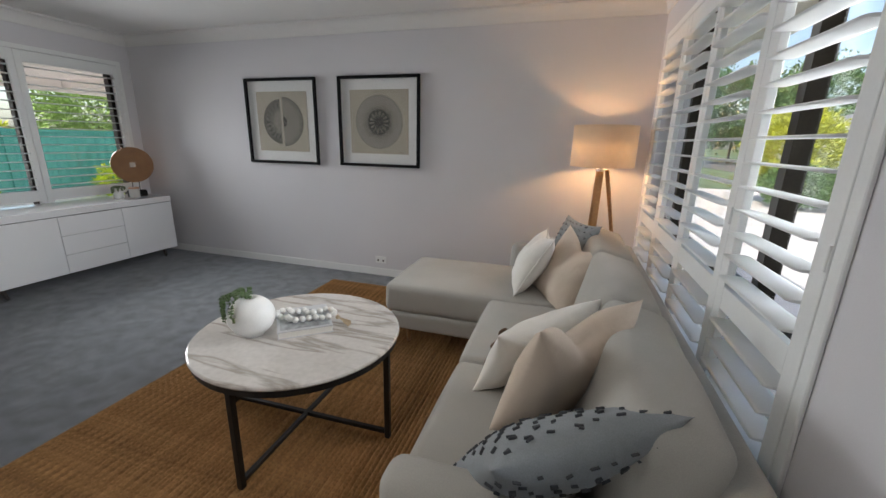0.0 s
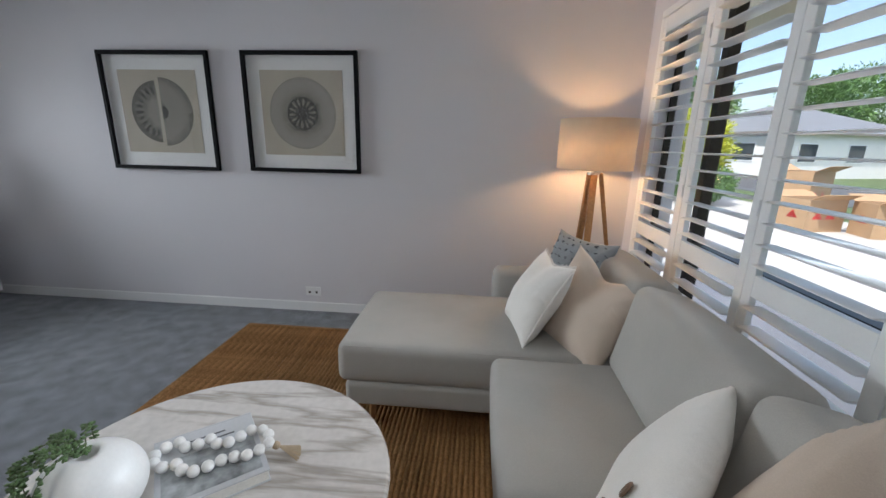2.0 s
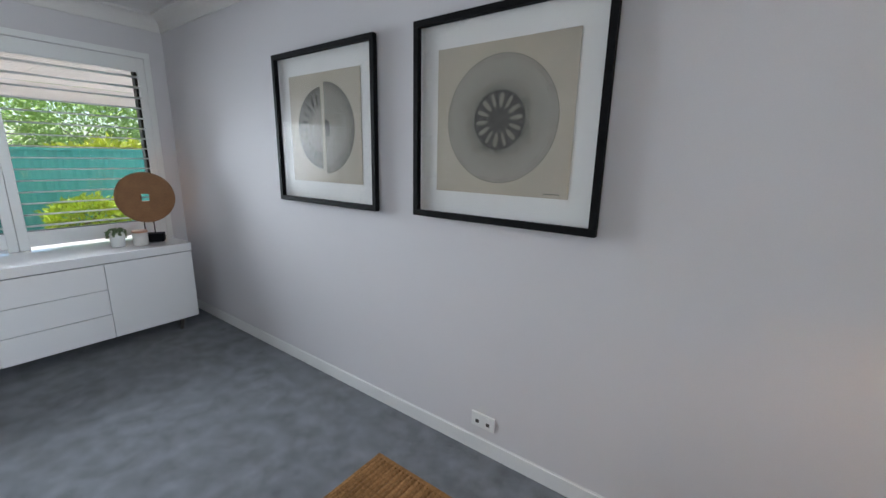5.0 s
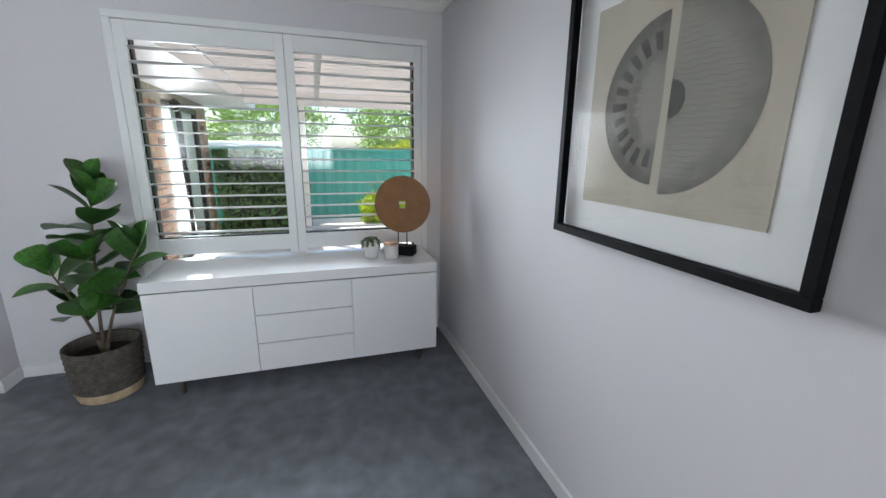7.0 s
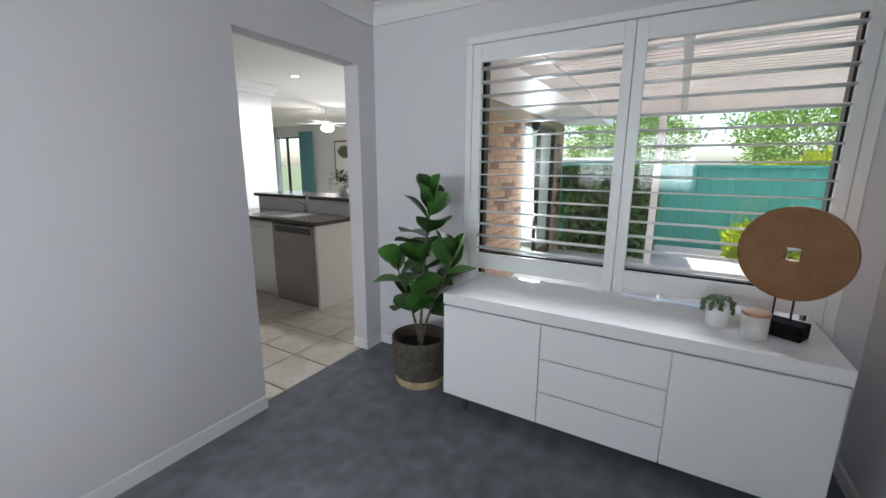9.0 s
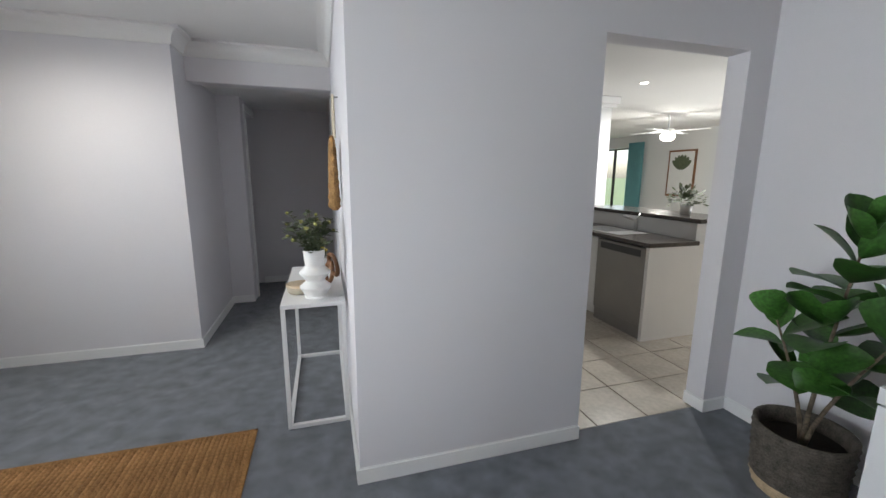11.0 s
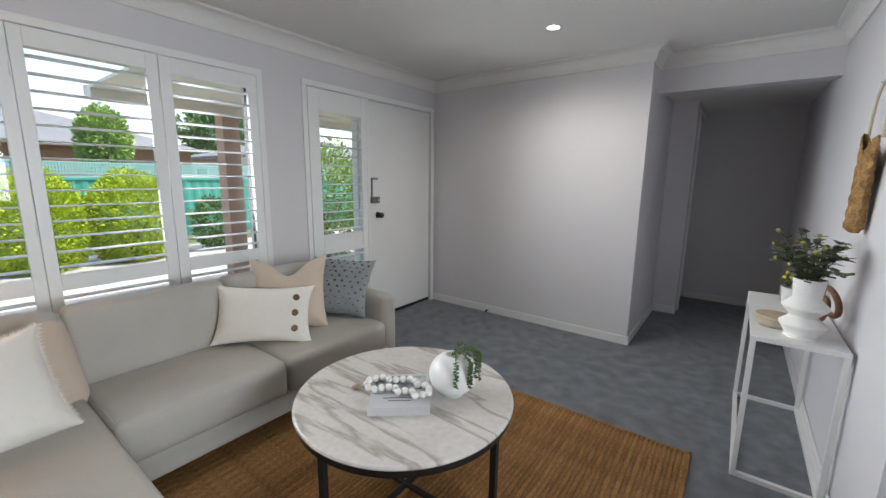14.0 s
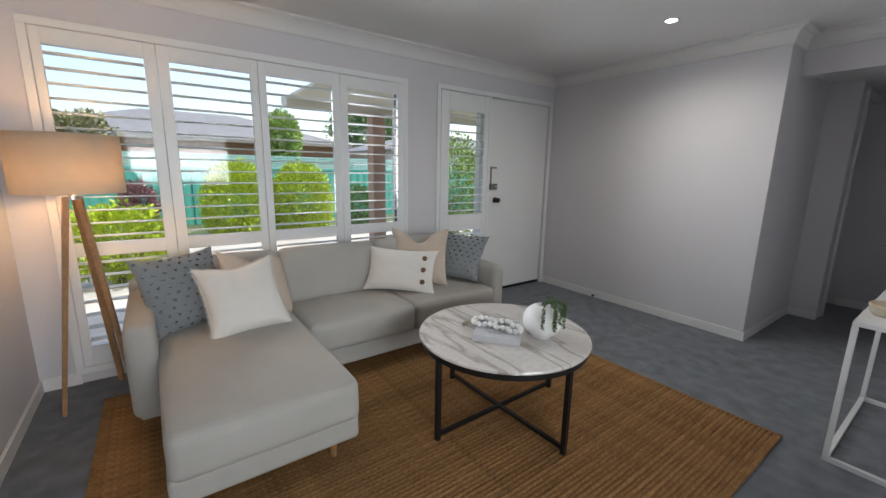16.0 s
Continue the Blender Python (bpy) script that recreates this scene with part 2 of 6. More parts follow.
B = 0.014
for i, c in enumerate([(-5.34, 0, -B, 0), (-B, 0, E0 + 0.02, -B), (-B, 0, D0 + 0.03, E1 - 0.02), (-B, 0, -4.457, D1 - 0.02), (-2.093, -B, -4.457, -4.457 + B), (-2.093 - B, -2.093, -5.63, -4.457 + B),
                       (-2.31, -2.093 - B, -5.63, -5.63 + B), (-3.18, -2.31, -6.44, -6.44 + B), (-3.18, -3.18 + B, -6.44 + B, -2.65), (K1, -3.18 + B, -2.65, -2.65 + B),
                       (-5.34, K0, -2.65, -2.65 + B), (K0, K0 + B, -2.77, -2.65 + B), (-5.34, -5.34 + B, -2.65 + B, -B)]):
    baseboard("baseboard_%d" % (i + 1), *c)


# ---- plantation shutters and windows ----
LOUVRE_MESH = {}


def louvre_mesh(length):
    key = round(length, 3)
    if key not in LOUVRE_MESH:
        bm = bmesh.new()
        sec = [(-0.043, 0), (-0.03, 0.0035), (0, 0.0048), (0.03, 0.0035), (0.043, 0), (0.03, -0.0035), (0, -0.0048), (-0.03, -0.0035)]
        ends = [[bm.verts.new((u, s * length / 2, w)) for u, w in sec] for s in (-1, 1)]
        for i in range(8):
            f = bm.faces.new((ends[0][i], ends[0][(i + 1) % 8], ends[1][(i + 1) % 8], ends[1][i]))
            f.smooth = True
        bm.faces.new(ends[0])
        bm.faces.new(ends[1])
        bmesh.ops.recalc_face_normals(bm, faces=bm.faces)
        me = bpy.data.meshes.new("louvre")
        bm.to_mesh(me)
        bm.free()
        me.materials.append(SHUT)
        LOUVRE_MESH[key] = me
    return LOUVRE_MESH[key]


def shutter(x, ya, yb, z0, z1, rails, aper, tilt, side, label, group, hinge=True):
    """A hinged shutter panel from ya to yb; aper: the bands of louvres; rails: the rails between them."""
    y0, y1 = min(ya, yb), max(ya, yb)
    cy = (y0 + y1) / 2
    p = thing("shutter_panel", x, cy, z0, 0, label, "shutter", group)
    t = 0.0135
    a0, a1 = aper[0]
    for s0, s1 in ((y0, a0), (a1, y1)):
        block("stile", -t, t, s0 - cy, s1 - cy, 0, z1 - z0, SHUT, p, bevel=0.002)
    for r0, r1 in rails:
        block("rail", -t + 0.001, t - 0.001, a0 - cy, a1 - cy, r0 - z0, r1 - z0, SHUT, p, bevel=0.002)
    for b0, b1 in aper[1]:
        n = max(1, round((b1 - b0) / 0.0762))
        for i in range(n):
            zz = b0 + (i + 0.5) * (b1 - b0) / n
            lv = new("louvre", louvre_mesh(a1 - a0 - 0.004))
            lv.parent = p
            lv.matrix_basis = pose(0, (a0 + a1) / 2 - cy, zz - z0, 0, tilt * side, 0)
    if hinge:
        for hz in (0.25, (z1 - z0) * 0.52, z1 - z0 - 0.2):
            bm = bmesh.new()
            cyl(bm, (-side * 0.0165, y0 - cy + 0.004, hz - 0.03), (-side * 0.0165, y0 - cy + 0.004, hz + 0.03), 0.004, n=8)
            part("hinge", bm, SHUT, p)
    return p


def ring(bm, x0, x1, y0, y1, z0, z1, w):
    """A rectangular frame in a plane across x."""
    box(bm, x0, x1, y0, y0 + w, z0, z1)
    box(bm, x0, x1, y1 - w, y1, z0, z1)
    box(bm, x0, x1, y0 + w, y1 - w, z0, z0 + w)
    box(bm, x0, x1, y0 + w, y1 - w, z1 - w, z1)


def glazing(name, xg, y0, y1, z0, z1, bars, label, cross=(), frame_mat=None, rim=0.035):
    """A bronze aluminium window with panes between its bars."""
    w = structure(thing(name, xg, (y0 + y1) / 2, z0), label, "window")
    cy = (y0 + y1) / 2
    bm = bmesh.new()
    ring(bm, -rim + 0.005, rim - 0.005, y0 - cy, y1 - cy, 0, z1 - z0, rim)
    for b in bars:
        box(bm, -0.028, 0.028, b - 0.024 - cy, b + 0.024 - cy, 0.035, z1 - z0 - 0.035)
    part("window_frame", bm, frame_mat or BRONZE, w)
    for c in cross:
        block("transom", -0.026, 0.026, y0 - cy + 0.036, y1 - cy - 0.036, c - z0 - 0.02, c - z0 + 0.02, frame_mat or BRONZE, w)
    edges = [y0, *bars, y1]
    for a, b in zip(edges, edges[1:]):
        g = block("pane", -0.003, 0.003, a - cy + 0.02, b - cy - 0.02, 0.02, z1 - z0 - 0.02, GLASS, w)
        g.visible_shadow = False
    return w


def casing(name, x, y0, y1, z0, z1, side, bottom=True):
    """The white timber frame round a set of shutters, a little proud of the wall; side: +1 where the room lies at smaller x."""
    bm = bmesh.new()
    xa, xb = (x - 0.013, x - 0.0005) if side > 0 else (x + 0.0005, x + 0.013)
    w = 0.042
    box(bm, xa, xb, y0 - w, y0, z0, z1, 0.003)
    box(bm, xa, xb, y1, y1 + w, z0, z1, 0.003)
    box(bm, xa, xb, y0 - w, y1 + w, z1 + 0.0005, z1 + w, 0.003)
    if bottom:
        box(bm, xa, xb, y0 - w, y1 + w, z0 - w, z0 - 0.0005, 0.003)
    return structure(part(name, bm, SHUT), "white timber frame round the shutters", "window frame")


casing("trim_window_front", 0, E1, E0, 0.102, 2.05, 1)
glazing("window_1", 0.10, E1 + 0.004, E0 - 0.004, 0.104, 2.046, (-1.97, -0.73), "wide front window with dark bronze aluminium frames", (0.83,), rim=0.022)
for a0, a1, p0, p1 in ((-0.69, -0.25, -0.751, -0.208), (-1.27, -0.815, -1.319, -0.754), (-1.844, -1.371, -1.903, -1.322), (-2.414, -1.966, -2.475, -1.906)):
    shutter(0.0, p0, p1, 0.106, 2.045, [(0.106, 0.23), (0.79, 0.872), (1.957, 2.045)], ((a0, a1), [(0.23, 0.79), (0.872, 1.957)]), 1, 1,
            "white timber plantation shutter panel with open louvres", "front window shutters")

# front door with its sidelight
casing("trim_door", 0, D1, D0, 0, 2.06, 1, bottom=False)
glazing("window_2", 0.13, -3.49, D0 - 0.004, 0.03, 2.05, (), "narrow sidelight window beside the front door", (0.82,), TRIM)
shutter(0.0, -3.463, -2.874, 0.01, 2.052, [(0.01, 0.1), (0.74, 0.9), (1.888, 2.052)], ((-3.403, -2.973), [(0.1, 0.74), (0.9, 1.888)]), 1, 1,
        "narrow white plantation shutter with open louvres beside the door", "front window shutters")
structure(block("trim_mullion", -0.012, 0.19, -3.497, -3.466, 0, 2.058, SHUT, bevel=0.002), "white timber mullion between sidelight and door", "trim")
dr = structure(thing("door_1", 0.03, -3.94, 0.012), "closed plain white front door with dark hardware", "door")
block("door_leaf", -0.02, 0.02, -0.436, 0.436, 0, 2.035, TRIM, dr, bevel=0.002)
DARKM = mat("dark_bronze_knob", (0.06, 0.045, 0.035), 0.35, metal=0.8, var=0.1)
bm = bmesh.new()
lathe(bm, [(0.03, 0.0), (0.03, 0.006), (0.013, 0.008), (0.012, 0.03), (0.022, 0.036), (0.028, 0.05), (0.024, 0.062), (0, 0.066)], 20)
bmesh.ops.rotate(bm, verts=bm.verts, cent=(0, 0, 0), matrix=Matrix.Rotation(radians(-90), 3, "Y"))
bmesh.ops.translate(bm, verts=bm.verts, vec=(-0.02, 0.334, 1.017))
part("door_knob", bm, DARKM, dr, "dark bronze round knob", True)
lk = block("deadlock", -0.05, -0.02, 0.33, 0.425, 1.13, 1.19, mat("grey_metal", (0.22, 0.22, 0.21), 0.4, metal=0.8), dr, "grey metal deadlock", bevel=0.004, seg=2)
bm = bmesh.new()
cyl(bm, (-0.05, 0.36, 1.16), (-0.06, 0.36, 1.16), 0.012, n=12)
part("lock_turn", bm, CHROME, lk)
bm = bmesh.new()
box(bm, -0.034, -0.02, 0.40, 0.415, 1.19, 1.35, 0.002)
box(bm, -0.045, -0.02, 0.345, 0.415, 1.345, 1.365, 0.002)
part("door_chain_guard", bm, mat("grey_metal_rail", (0.3, 0.3, 0.3), 0.4, metal=0.7), dr, "grey metal door guard")
block("weather_strip", -0.026, -0.0205, -0.43, 0.43, 0.002, 0.03, BRONZE, dr, "dark weather strip")

# rear window
casing("trim_window_rear", -5.34, V1, V0, 0.202, 2.05, -1)
glazing("window_3", -5.47, V1 + 0.004, V0 - 0.004, 0.204, 2.046, (-1.02,), "rear dining window with dark bronze aluminium frames", (0.78,))
for a0, a1, p0, p1 in ((-1.83, -1.07, -1.887, -1.019), (-0.964, -0.20, -1.016, -0.153)):
    shutter(-5.34, p0, p1, 0.206, 2.045, [(0.206, 0.30), (0.71, 0.81), (1.948, 2.045)], ((a0, a1), [(0.30, 0.71), (0.81, 1.948)]), 1, -1,
            "white timber plantation shutter panel with open louvres", "dining window shutters")


# ---- materials of the things ----
def fabric(name, color, weave=900.0, var=0.05, rough=0.95, bump=0.25, tint=None, crease=0.55):
    m = mat(name, color, rough, var=var, scale=4, fine=weave * 0.4, bump=bump, bump_scale=weave * 0.5, spec=0.08, sheen=0.08, tint=tint)
    nt = m.node_tree
    b = nt.nodes["Principled BSDF"]
    weave_bump = b.inputs["Normal"].links[0].from_node
    co = nt.nodes.new("ShaderNodeTexCoord")
    height = None
    for scale, amount in ((11, 1.0), (34, 0.35)):
        nz = nt.nodes.new("ShaderNodeTexNoise")
        nz.noise_type = "RIDGED_MULTIFRACTAL"
        nz.inputs["Scale"].default_value = scale
        nz.inputs["Detail"].default_value = 3
        nz.inputs["Distortion"].default_value = 0.8
        nt.links.new(co.outputs["Object"], nz.inputs["Vector"])
        ml = nt.nodes.new("ShaderNodeMath")
        ml.operation = "MULTIPLY_ADD"
        ml.inputs[1].default_value = amount
        nt.links.new(nz.outputs[0], ml.inputs[0])
        if height:
            nt.links.new(height, ml.inputs[2])
        height = ml.outputs[0]
    cr = nt.nodes.new("ShaderNodeBump")
    cr.inputs["Strength"].default_value = crease
    cr.inputs["Distance"].default_value = 0.006
    nt.links.new(height, cr.inputs["Height"])
    nt.links.new(cr.outputs[0], weave_bump.inputs["Normal"])
    return m


SOFA = fabric("sofa_linen", (0.43, 0.417, 0.387), var=0.05, bump=0.4, crease=0.22)
WHITE_F = fabric("white_cotton", (0.76, 0.735, 0.69), var=0.03)
TAN_F = fabric("tan_linen", (0.58, 0.485, 0.40), var=0.04)
GREY_F = fabric("blue_grey_cotton", (0.255, 0.275, 0.29), var=0.08)
TUFT = fabric("dark_tuft", (0.075, 0.08, 0.088))
WOODBTN = mat("coconut_button", (0.16, 0.09, 0.05), 0.5, var=0.2, scale=60)


def marble_material():
    m = mat("white_marble", (0.64, 0.61, 0.58), 0.17, var=0.05, scale=5, fine=40)
    nt = m.node_tree
    b = nt.nodes["Principled BSDF"]
    src = b.inputs["Base Color"].links[0].from_socket
    co = nt.nodes.new("ShaderNodeTexCoord")
    mp = nt.nodes.new("ShaderNodeMapping")
    mp.inputs["Rotation"].default_value = (0, 0, radians(38))
    mp.inputs["Scale"].default_value = (0.55, 4.2, 1)
    nt.links.new(co.outputs["Object"], mp.inputs[0])
    n = nt.nodes.new("ShaderNodeTexNoise")
    n.inputs["Scale"].default_value = 1.5
    n.inputs["Detail"].default_value = 6
    n.inputs["Distortion"].default_value = 0.2
    nt.links.new(mp.outputs[0], n.inputs["Vector"])
    d = nt.nodes.new("ShaderNodeMath")
    d.operation = "SUBTRACT"
    d.inputs[1].default_value = 0.5
    ab = nt.nodes.new("ShaderNodeMath")
    ab.operation = "ABSOLUTE"
    nt.links.new(n.outputs[0], d.inputs[0])
    nt.links.new(d.outputs[0], ab.inputs[0])
    r = nt.nodes.new("ShaderNodeValToRGB")
    r.color_ramp.elements[0].position, r.color_ramp.elements[1].position = 0.0, 0.035
    r.color_ramp.elements[0].color, r.color_ramp.elements[1].color = (0.72, 0.72, 0.72, 1), (0, 0, 0, 1)
    nt.links.new(ab.outputs[0], r.inputs[0])
    mx = nt.nodes.new("ShaderNodeMix")
    mx.data_type = "RGBA"
    nt.links.new(r.outputs[0], mx.inputs[0])
    nt.links.new(src, mx.inputs[6])
    mx.inputs[7].default_value = (0.30, 0.26, 0.22, 1)
    nt.links.new(mx.outputs[2], b.inputs["Base Color"])
    return m


MARBLE = marble_material()


# ---- rug of braided jute rows ----
JUTE = mat("jute_braid", (0.30, 0.165, 0.070), 0.95, var=0.22, scale=7, fine=90, bump=0.6, bump_scale=260, spec=0.1, random_tint=0.14)
JUTE_B = mat("jute_edge", (0.27, 0.145, 0.06), 0.95, var=0.2, scale=9, fine=90, bump=0.6, spec=0.1)
RX0, RX1, RY0, RY1 = -2.68, -0.32, -3.185, -0.31
rug = thing("rug", (RX0 + RX1) / 2, (RY0 + RY1) / 2, 0, 0, "brown braided jute rug lying on the grey carpet", "rug")


def braid_mesh(length, width):
    """One plaited row: two strands that rise and dip in turn."""
    n = int(length / 0.017)
    verts, faces = [], []
    for i in range(n + 1):
        y = -length / 2 + length * i / n
        k = 0.5 + 0.5 * math.cos(math.pi * i)
        s = 0.0035 * math.cos(math.pi * i)
        verts += [(-width / 2, y, 0.006), (-width / 4 + s, y, 0.0075 + 0.009 * k), (width / 4 + s, y + 0.006, 0.0075 + 0.009 * (1 - k)), (width / 2, y, 0.006)]
    for i in range(n):
        a, b = 4 * i, 4 * (i + 1)
        for j in range(3):
            faces.append((a + j, a + j + 1, b + j + 1, b + j))
    me = bpy.data.meshes.new("braid")
    me.from_pydata(verts, [], faces)
    for p in me.polygons:
        p.use_smooth = True
    me.materials.append(JUTE)
    return me


rows_n = 104
bw = (RX1 - RX0 - 0.03) / rows_n
bmesh_row = braid_mesh(RY1 - RY0 - 0.03, bw * 1.02)
for i in range(rows_n):
    o = new("braid", bmesh_row)
    o.parent = rug
    o.matrix_basis = pose(-(RX1 - RX0) / 2 + 0.015 + bw * (i + 0.5), 0.009 if i % 2 else -0.009, 0.0006 * math.sin(i * 1.7), 0, 0, 180 * (i % 2))
bm = bmesh.new()
hx, hy = (RX1 - RX0) / 2, (RY1 - RY0) / 2
for c in ((-hx, hx, -hy, -hy + 0.028), (-hx, hx, hy - 0.028, hy), (-hx, -hx + 0.022, -hy, hy), (hx - 0.022, hx, -hy, hy)):
    box(bm, c[0], c[1], c[2], c[3], 0.001, 0.0135, 0.004)
part("border", bm, JUTE_B, rug, "stitched jute edge binding")


# ---- soft bodies ----
def samples(h, r, m):
    e = [-h, -h + 0.12 * r, -h + 0.35 * r, -h + 0.65 * r, -h + r]
    mid = [(-h + r) + (2 * h - 2 * r) * i / m for i in range(1, m)]
    return e + mid + [-v for v in reversed(e)]


def soft_box(bm, cx, cy, cz, sx, sy, sz, r, bulge=(0, 0, 0), wob=0.0, m=8, seed=0):
    """An upholstered block: rounded edges, faces that swell, a slightly uneven surface."""
    h = (sx / 2, sy / 2, sz / 2)
    r = min(r, *(0.98 * v for v in h))
    cs = [samples(v, r, m) for v in h]
    start = len(bm.verts)
    cache = {}

    def vert(p):
        k = tuple(round(c, 5) for c in p)
        if k not in cache:
            q = [max(-a + r, min(a - r, c)) for c, a in zip(p, h)]
            d = Vector([c - e for c, e in zip(p, q)])
            l = d.length
            w = Vector(q) + (d / l * r if l > 1e-9 else d)
            u = [w[i] / h[i] for i in range(3)]
            for i in range(3):
                j, k2 = (i + 1) % 3, (i + 2) % 3
                w[i] += bulge[i] * u[i] * (1 - u[j] ** 2) * (1 - u[k2] ** 2)
            if wob:
                nz = noise.noise_vector(Vector((w.x * 5 + seed, w.y * 5, w.z * 5 + seed * 0.7)))
                w += nz * wob
            cache[k] = bm.verts.new((w.x + cx, w.y + cy, w.z + cz))
        return cache[k]

    for ax in range(3):
        j, k = (ax + 1) % 3, (ax + 2) % 3
        for s in (-1, 1):
            for a0, a1 in zip(cs[j], cs[j][1:]):
                for b0, b1 in zip(cs[k], cs[k][1:]):
                    q = []
                    for a, b in ((a0, b0), (a1, b0), (a1, b1), (a0, b1)):
                        p = [0, 0, 0]
                        p[ax], p[j], p[k] = s * h[ax], a, b
                        q.append(vert(p))
                    if s < 0:
                        q.reverse()
                    bm.faces.new(q)


def soft(name, x0, x1, y0, y1, z0, z1, material, parent, r=0.04, bulge=(0, 0, 0), wob=0.003, label="", m=8, seed=0, lean=0.0):
    bm = bmesh.new()
    soft_box(bm, 0, 0, 0, abs(x1 - x0), abs(y1 - y0), z1 - z0, r, bulge, wob, m, seed)
    if lean:
        bmesh.ops.rotate(bm, verts=bm.verts, cent=(0, 0, 0), matrix=Matrix.Rotation(radians(lean), 3, "Y"))
    bmesh.ops.translate(bm, verts=bm.verts, vec=((x0 + x1) / 2, (y0 + y1) / 2, (z0 + z1) / 2))
    return part(name, bm, material, parent, label, True)


def tube_loop(name, pts, rad, material, parent, closed=True, label=""):
    """A thin round welt along points."""
    cu = bpy.data.curves.new(name, "CURVE")
    cu.dimensions = "3D"
    cu.bevel_depth, cu.bevel_resolution = rad, 1
    sp = cu.splines.new("POLY")
    sp.points.add(len(pts) - 1)
    for p, q in zip(sp.points, pts):
        p.co = (*q, 1)
    sp.use_cyclic_u = closed
    cu.materials.append(material)
    tmp = bpy.data.objects.new(name, cu)
    me = bpy.data.meshes.new_from_object(tmp)
    bpy.data.objects.remove(tmp)
    ob = new(name, me)
    if parent is not None:
        ob.parent = parent
    if label:
        ob["label"] = label
    return ob


# ---- corner sofa with chaise ----
sofa = thing("corner_sofa", 0, 0, 0, 0, "pale grey linen corner sofa with a chaise and oak legs", "sofa")
soft("base_frame", -0.93, -0.10, -2.84, -0.50, 0.135, 0.262, SOFA, sofa, 0.02, wob=0.001)
soft("chaise_frame", -1.615, -0.90, -1.31, -0.595, 0.138, 0.258, SOFA, sofa, 0.025, wob=0.001)
soft("chaise_cushion", -1.65, -0.34, -1.305, -0.60, 0.25, 0.443, SOFA, sofa, 0.04, (0.008, 0.006, 0.012), 0.003, seed=1)
soft("seat_cushion", -0.955, -0.34, -2.025, -1.31, 0.25, 0.443, SOFA, sofa, 0.04, (0.01, 0.004, 0.014), 0.003, seed=2)
soft("seat_cushion", -0.955, -0.34, -2.745, -2.03, 0.25, 0.443, SOFA, sofa, 0.04, (0.01, 0.004, 0.014), 0.003, seed=3)


def welt(x0, x1, y0, y1, z, parent):
    """The seam along the upper edge of a seat cushion."""
    c, k = 0.035, 0.012
    x0, x1, y0, y1 = x0 + k, x1 - k, y0 + k, y1 - k
    tube_loop("piping", [(x0 + c, y0, z), (x1 - c, y0, z), (x1, y0 + c, z), (x1, y1 - c, z), (x1 - c, y1, z), (x0 + c, y1, z), (x0 + 0.3 * c, y1 - 0.3 * c, z), (x0, y1 - c, z), (x0, y0 + c, z), (x0 + 0.3 * c, y0 + 0.3 * c, z)], 0.003, SOFA, parent)


for w0 in ((-1.65, -0.34, -1.305, -0.60), (-0.955, -0.34, -2.025, -1.31), (-0.955, -0.34, -2.745, -2.03)):
    welt(*w0, 0.443 - 0.0125, sofa)
soft("back_frame", -0.235, -0.085, -2.86, -0.48, 0.138, 0.655, SOFA, sofa, 0.035, wob=0.001)
for i, (a, b) in enumerate(((-1.29, -0.605), (-1.995, -1.298), (-2.735, -2.003))):
    bc = soft("back_cushion", -0.445, -0.215, a, b, 0.40, 0.785, SOFA, sofa, 0.052, (0.02, 0.004, 0.008), 0.005, seed=5 + i, lean=13)
    w, h, k = (b - a) / 2 - 0.03, 0.19 - 0.03, radians(13)
    pts = []
    for u, v in ([(t / 8, -1) for t in range(-7, 8)] + [(1, t / 6) for t in range(-5, 6)] + [(t / 8, 1) for t in range(7, -8, -1)] + [(-1, t / 6) for t in range(5, -6, -1)]):
        lx, lz = 0.085, v * (h + 0.018)
        pts.append((-0.33 + lx * math.cos(k) + lz * math.sin(k), (a + b) / 2 + u * (w + 0.018), 0.5925 - lx * math.sin(k) + lz * math.cos(k)))
    tube_loop("piping", pts, 0.0032, SOFA, bc)
soft("armrest", -0.93, -0.09, -0.60, -0.475, 0.138, 0.605, SOFA, sofa, 0.045, (0.004, 0.006, 0.006), 0.002, "narrow upholstered armrest", seed=9)
soft("armrest", -0.93, -0.09, -2.87, -2.745, 0.138, 0.605, SOFA, sofa, 0.045, (0.004, 0.006, 0.006), 0.002, "narrow upholstered armrest", seed=10)
for lx, ly in ((-1.51, -1.22), (-1.51, -0.68), (-0.86, -2.78), (-0.2, -2.78), (-0.2, -0.55), (-0.86, -1.34)):
    bm = bmesh.new()
    cyl(bm, (lx, ly, 0.015), (lx + 0.0, ly, 0.14), 0.013, 0.023, 14)
    part("leg", bm, OAK, sofa, "tapered oak leg", True)


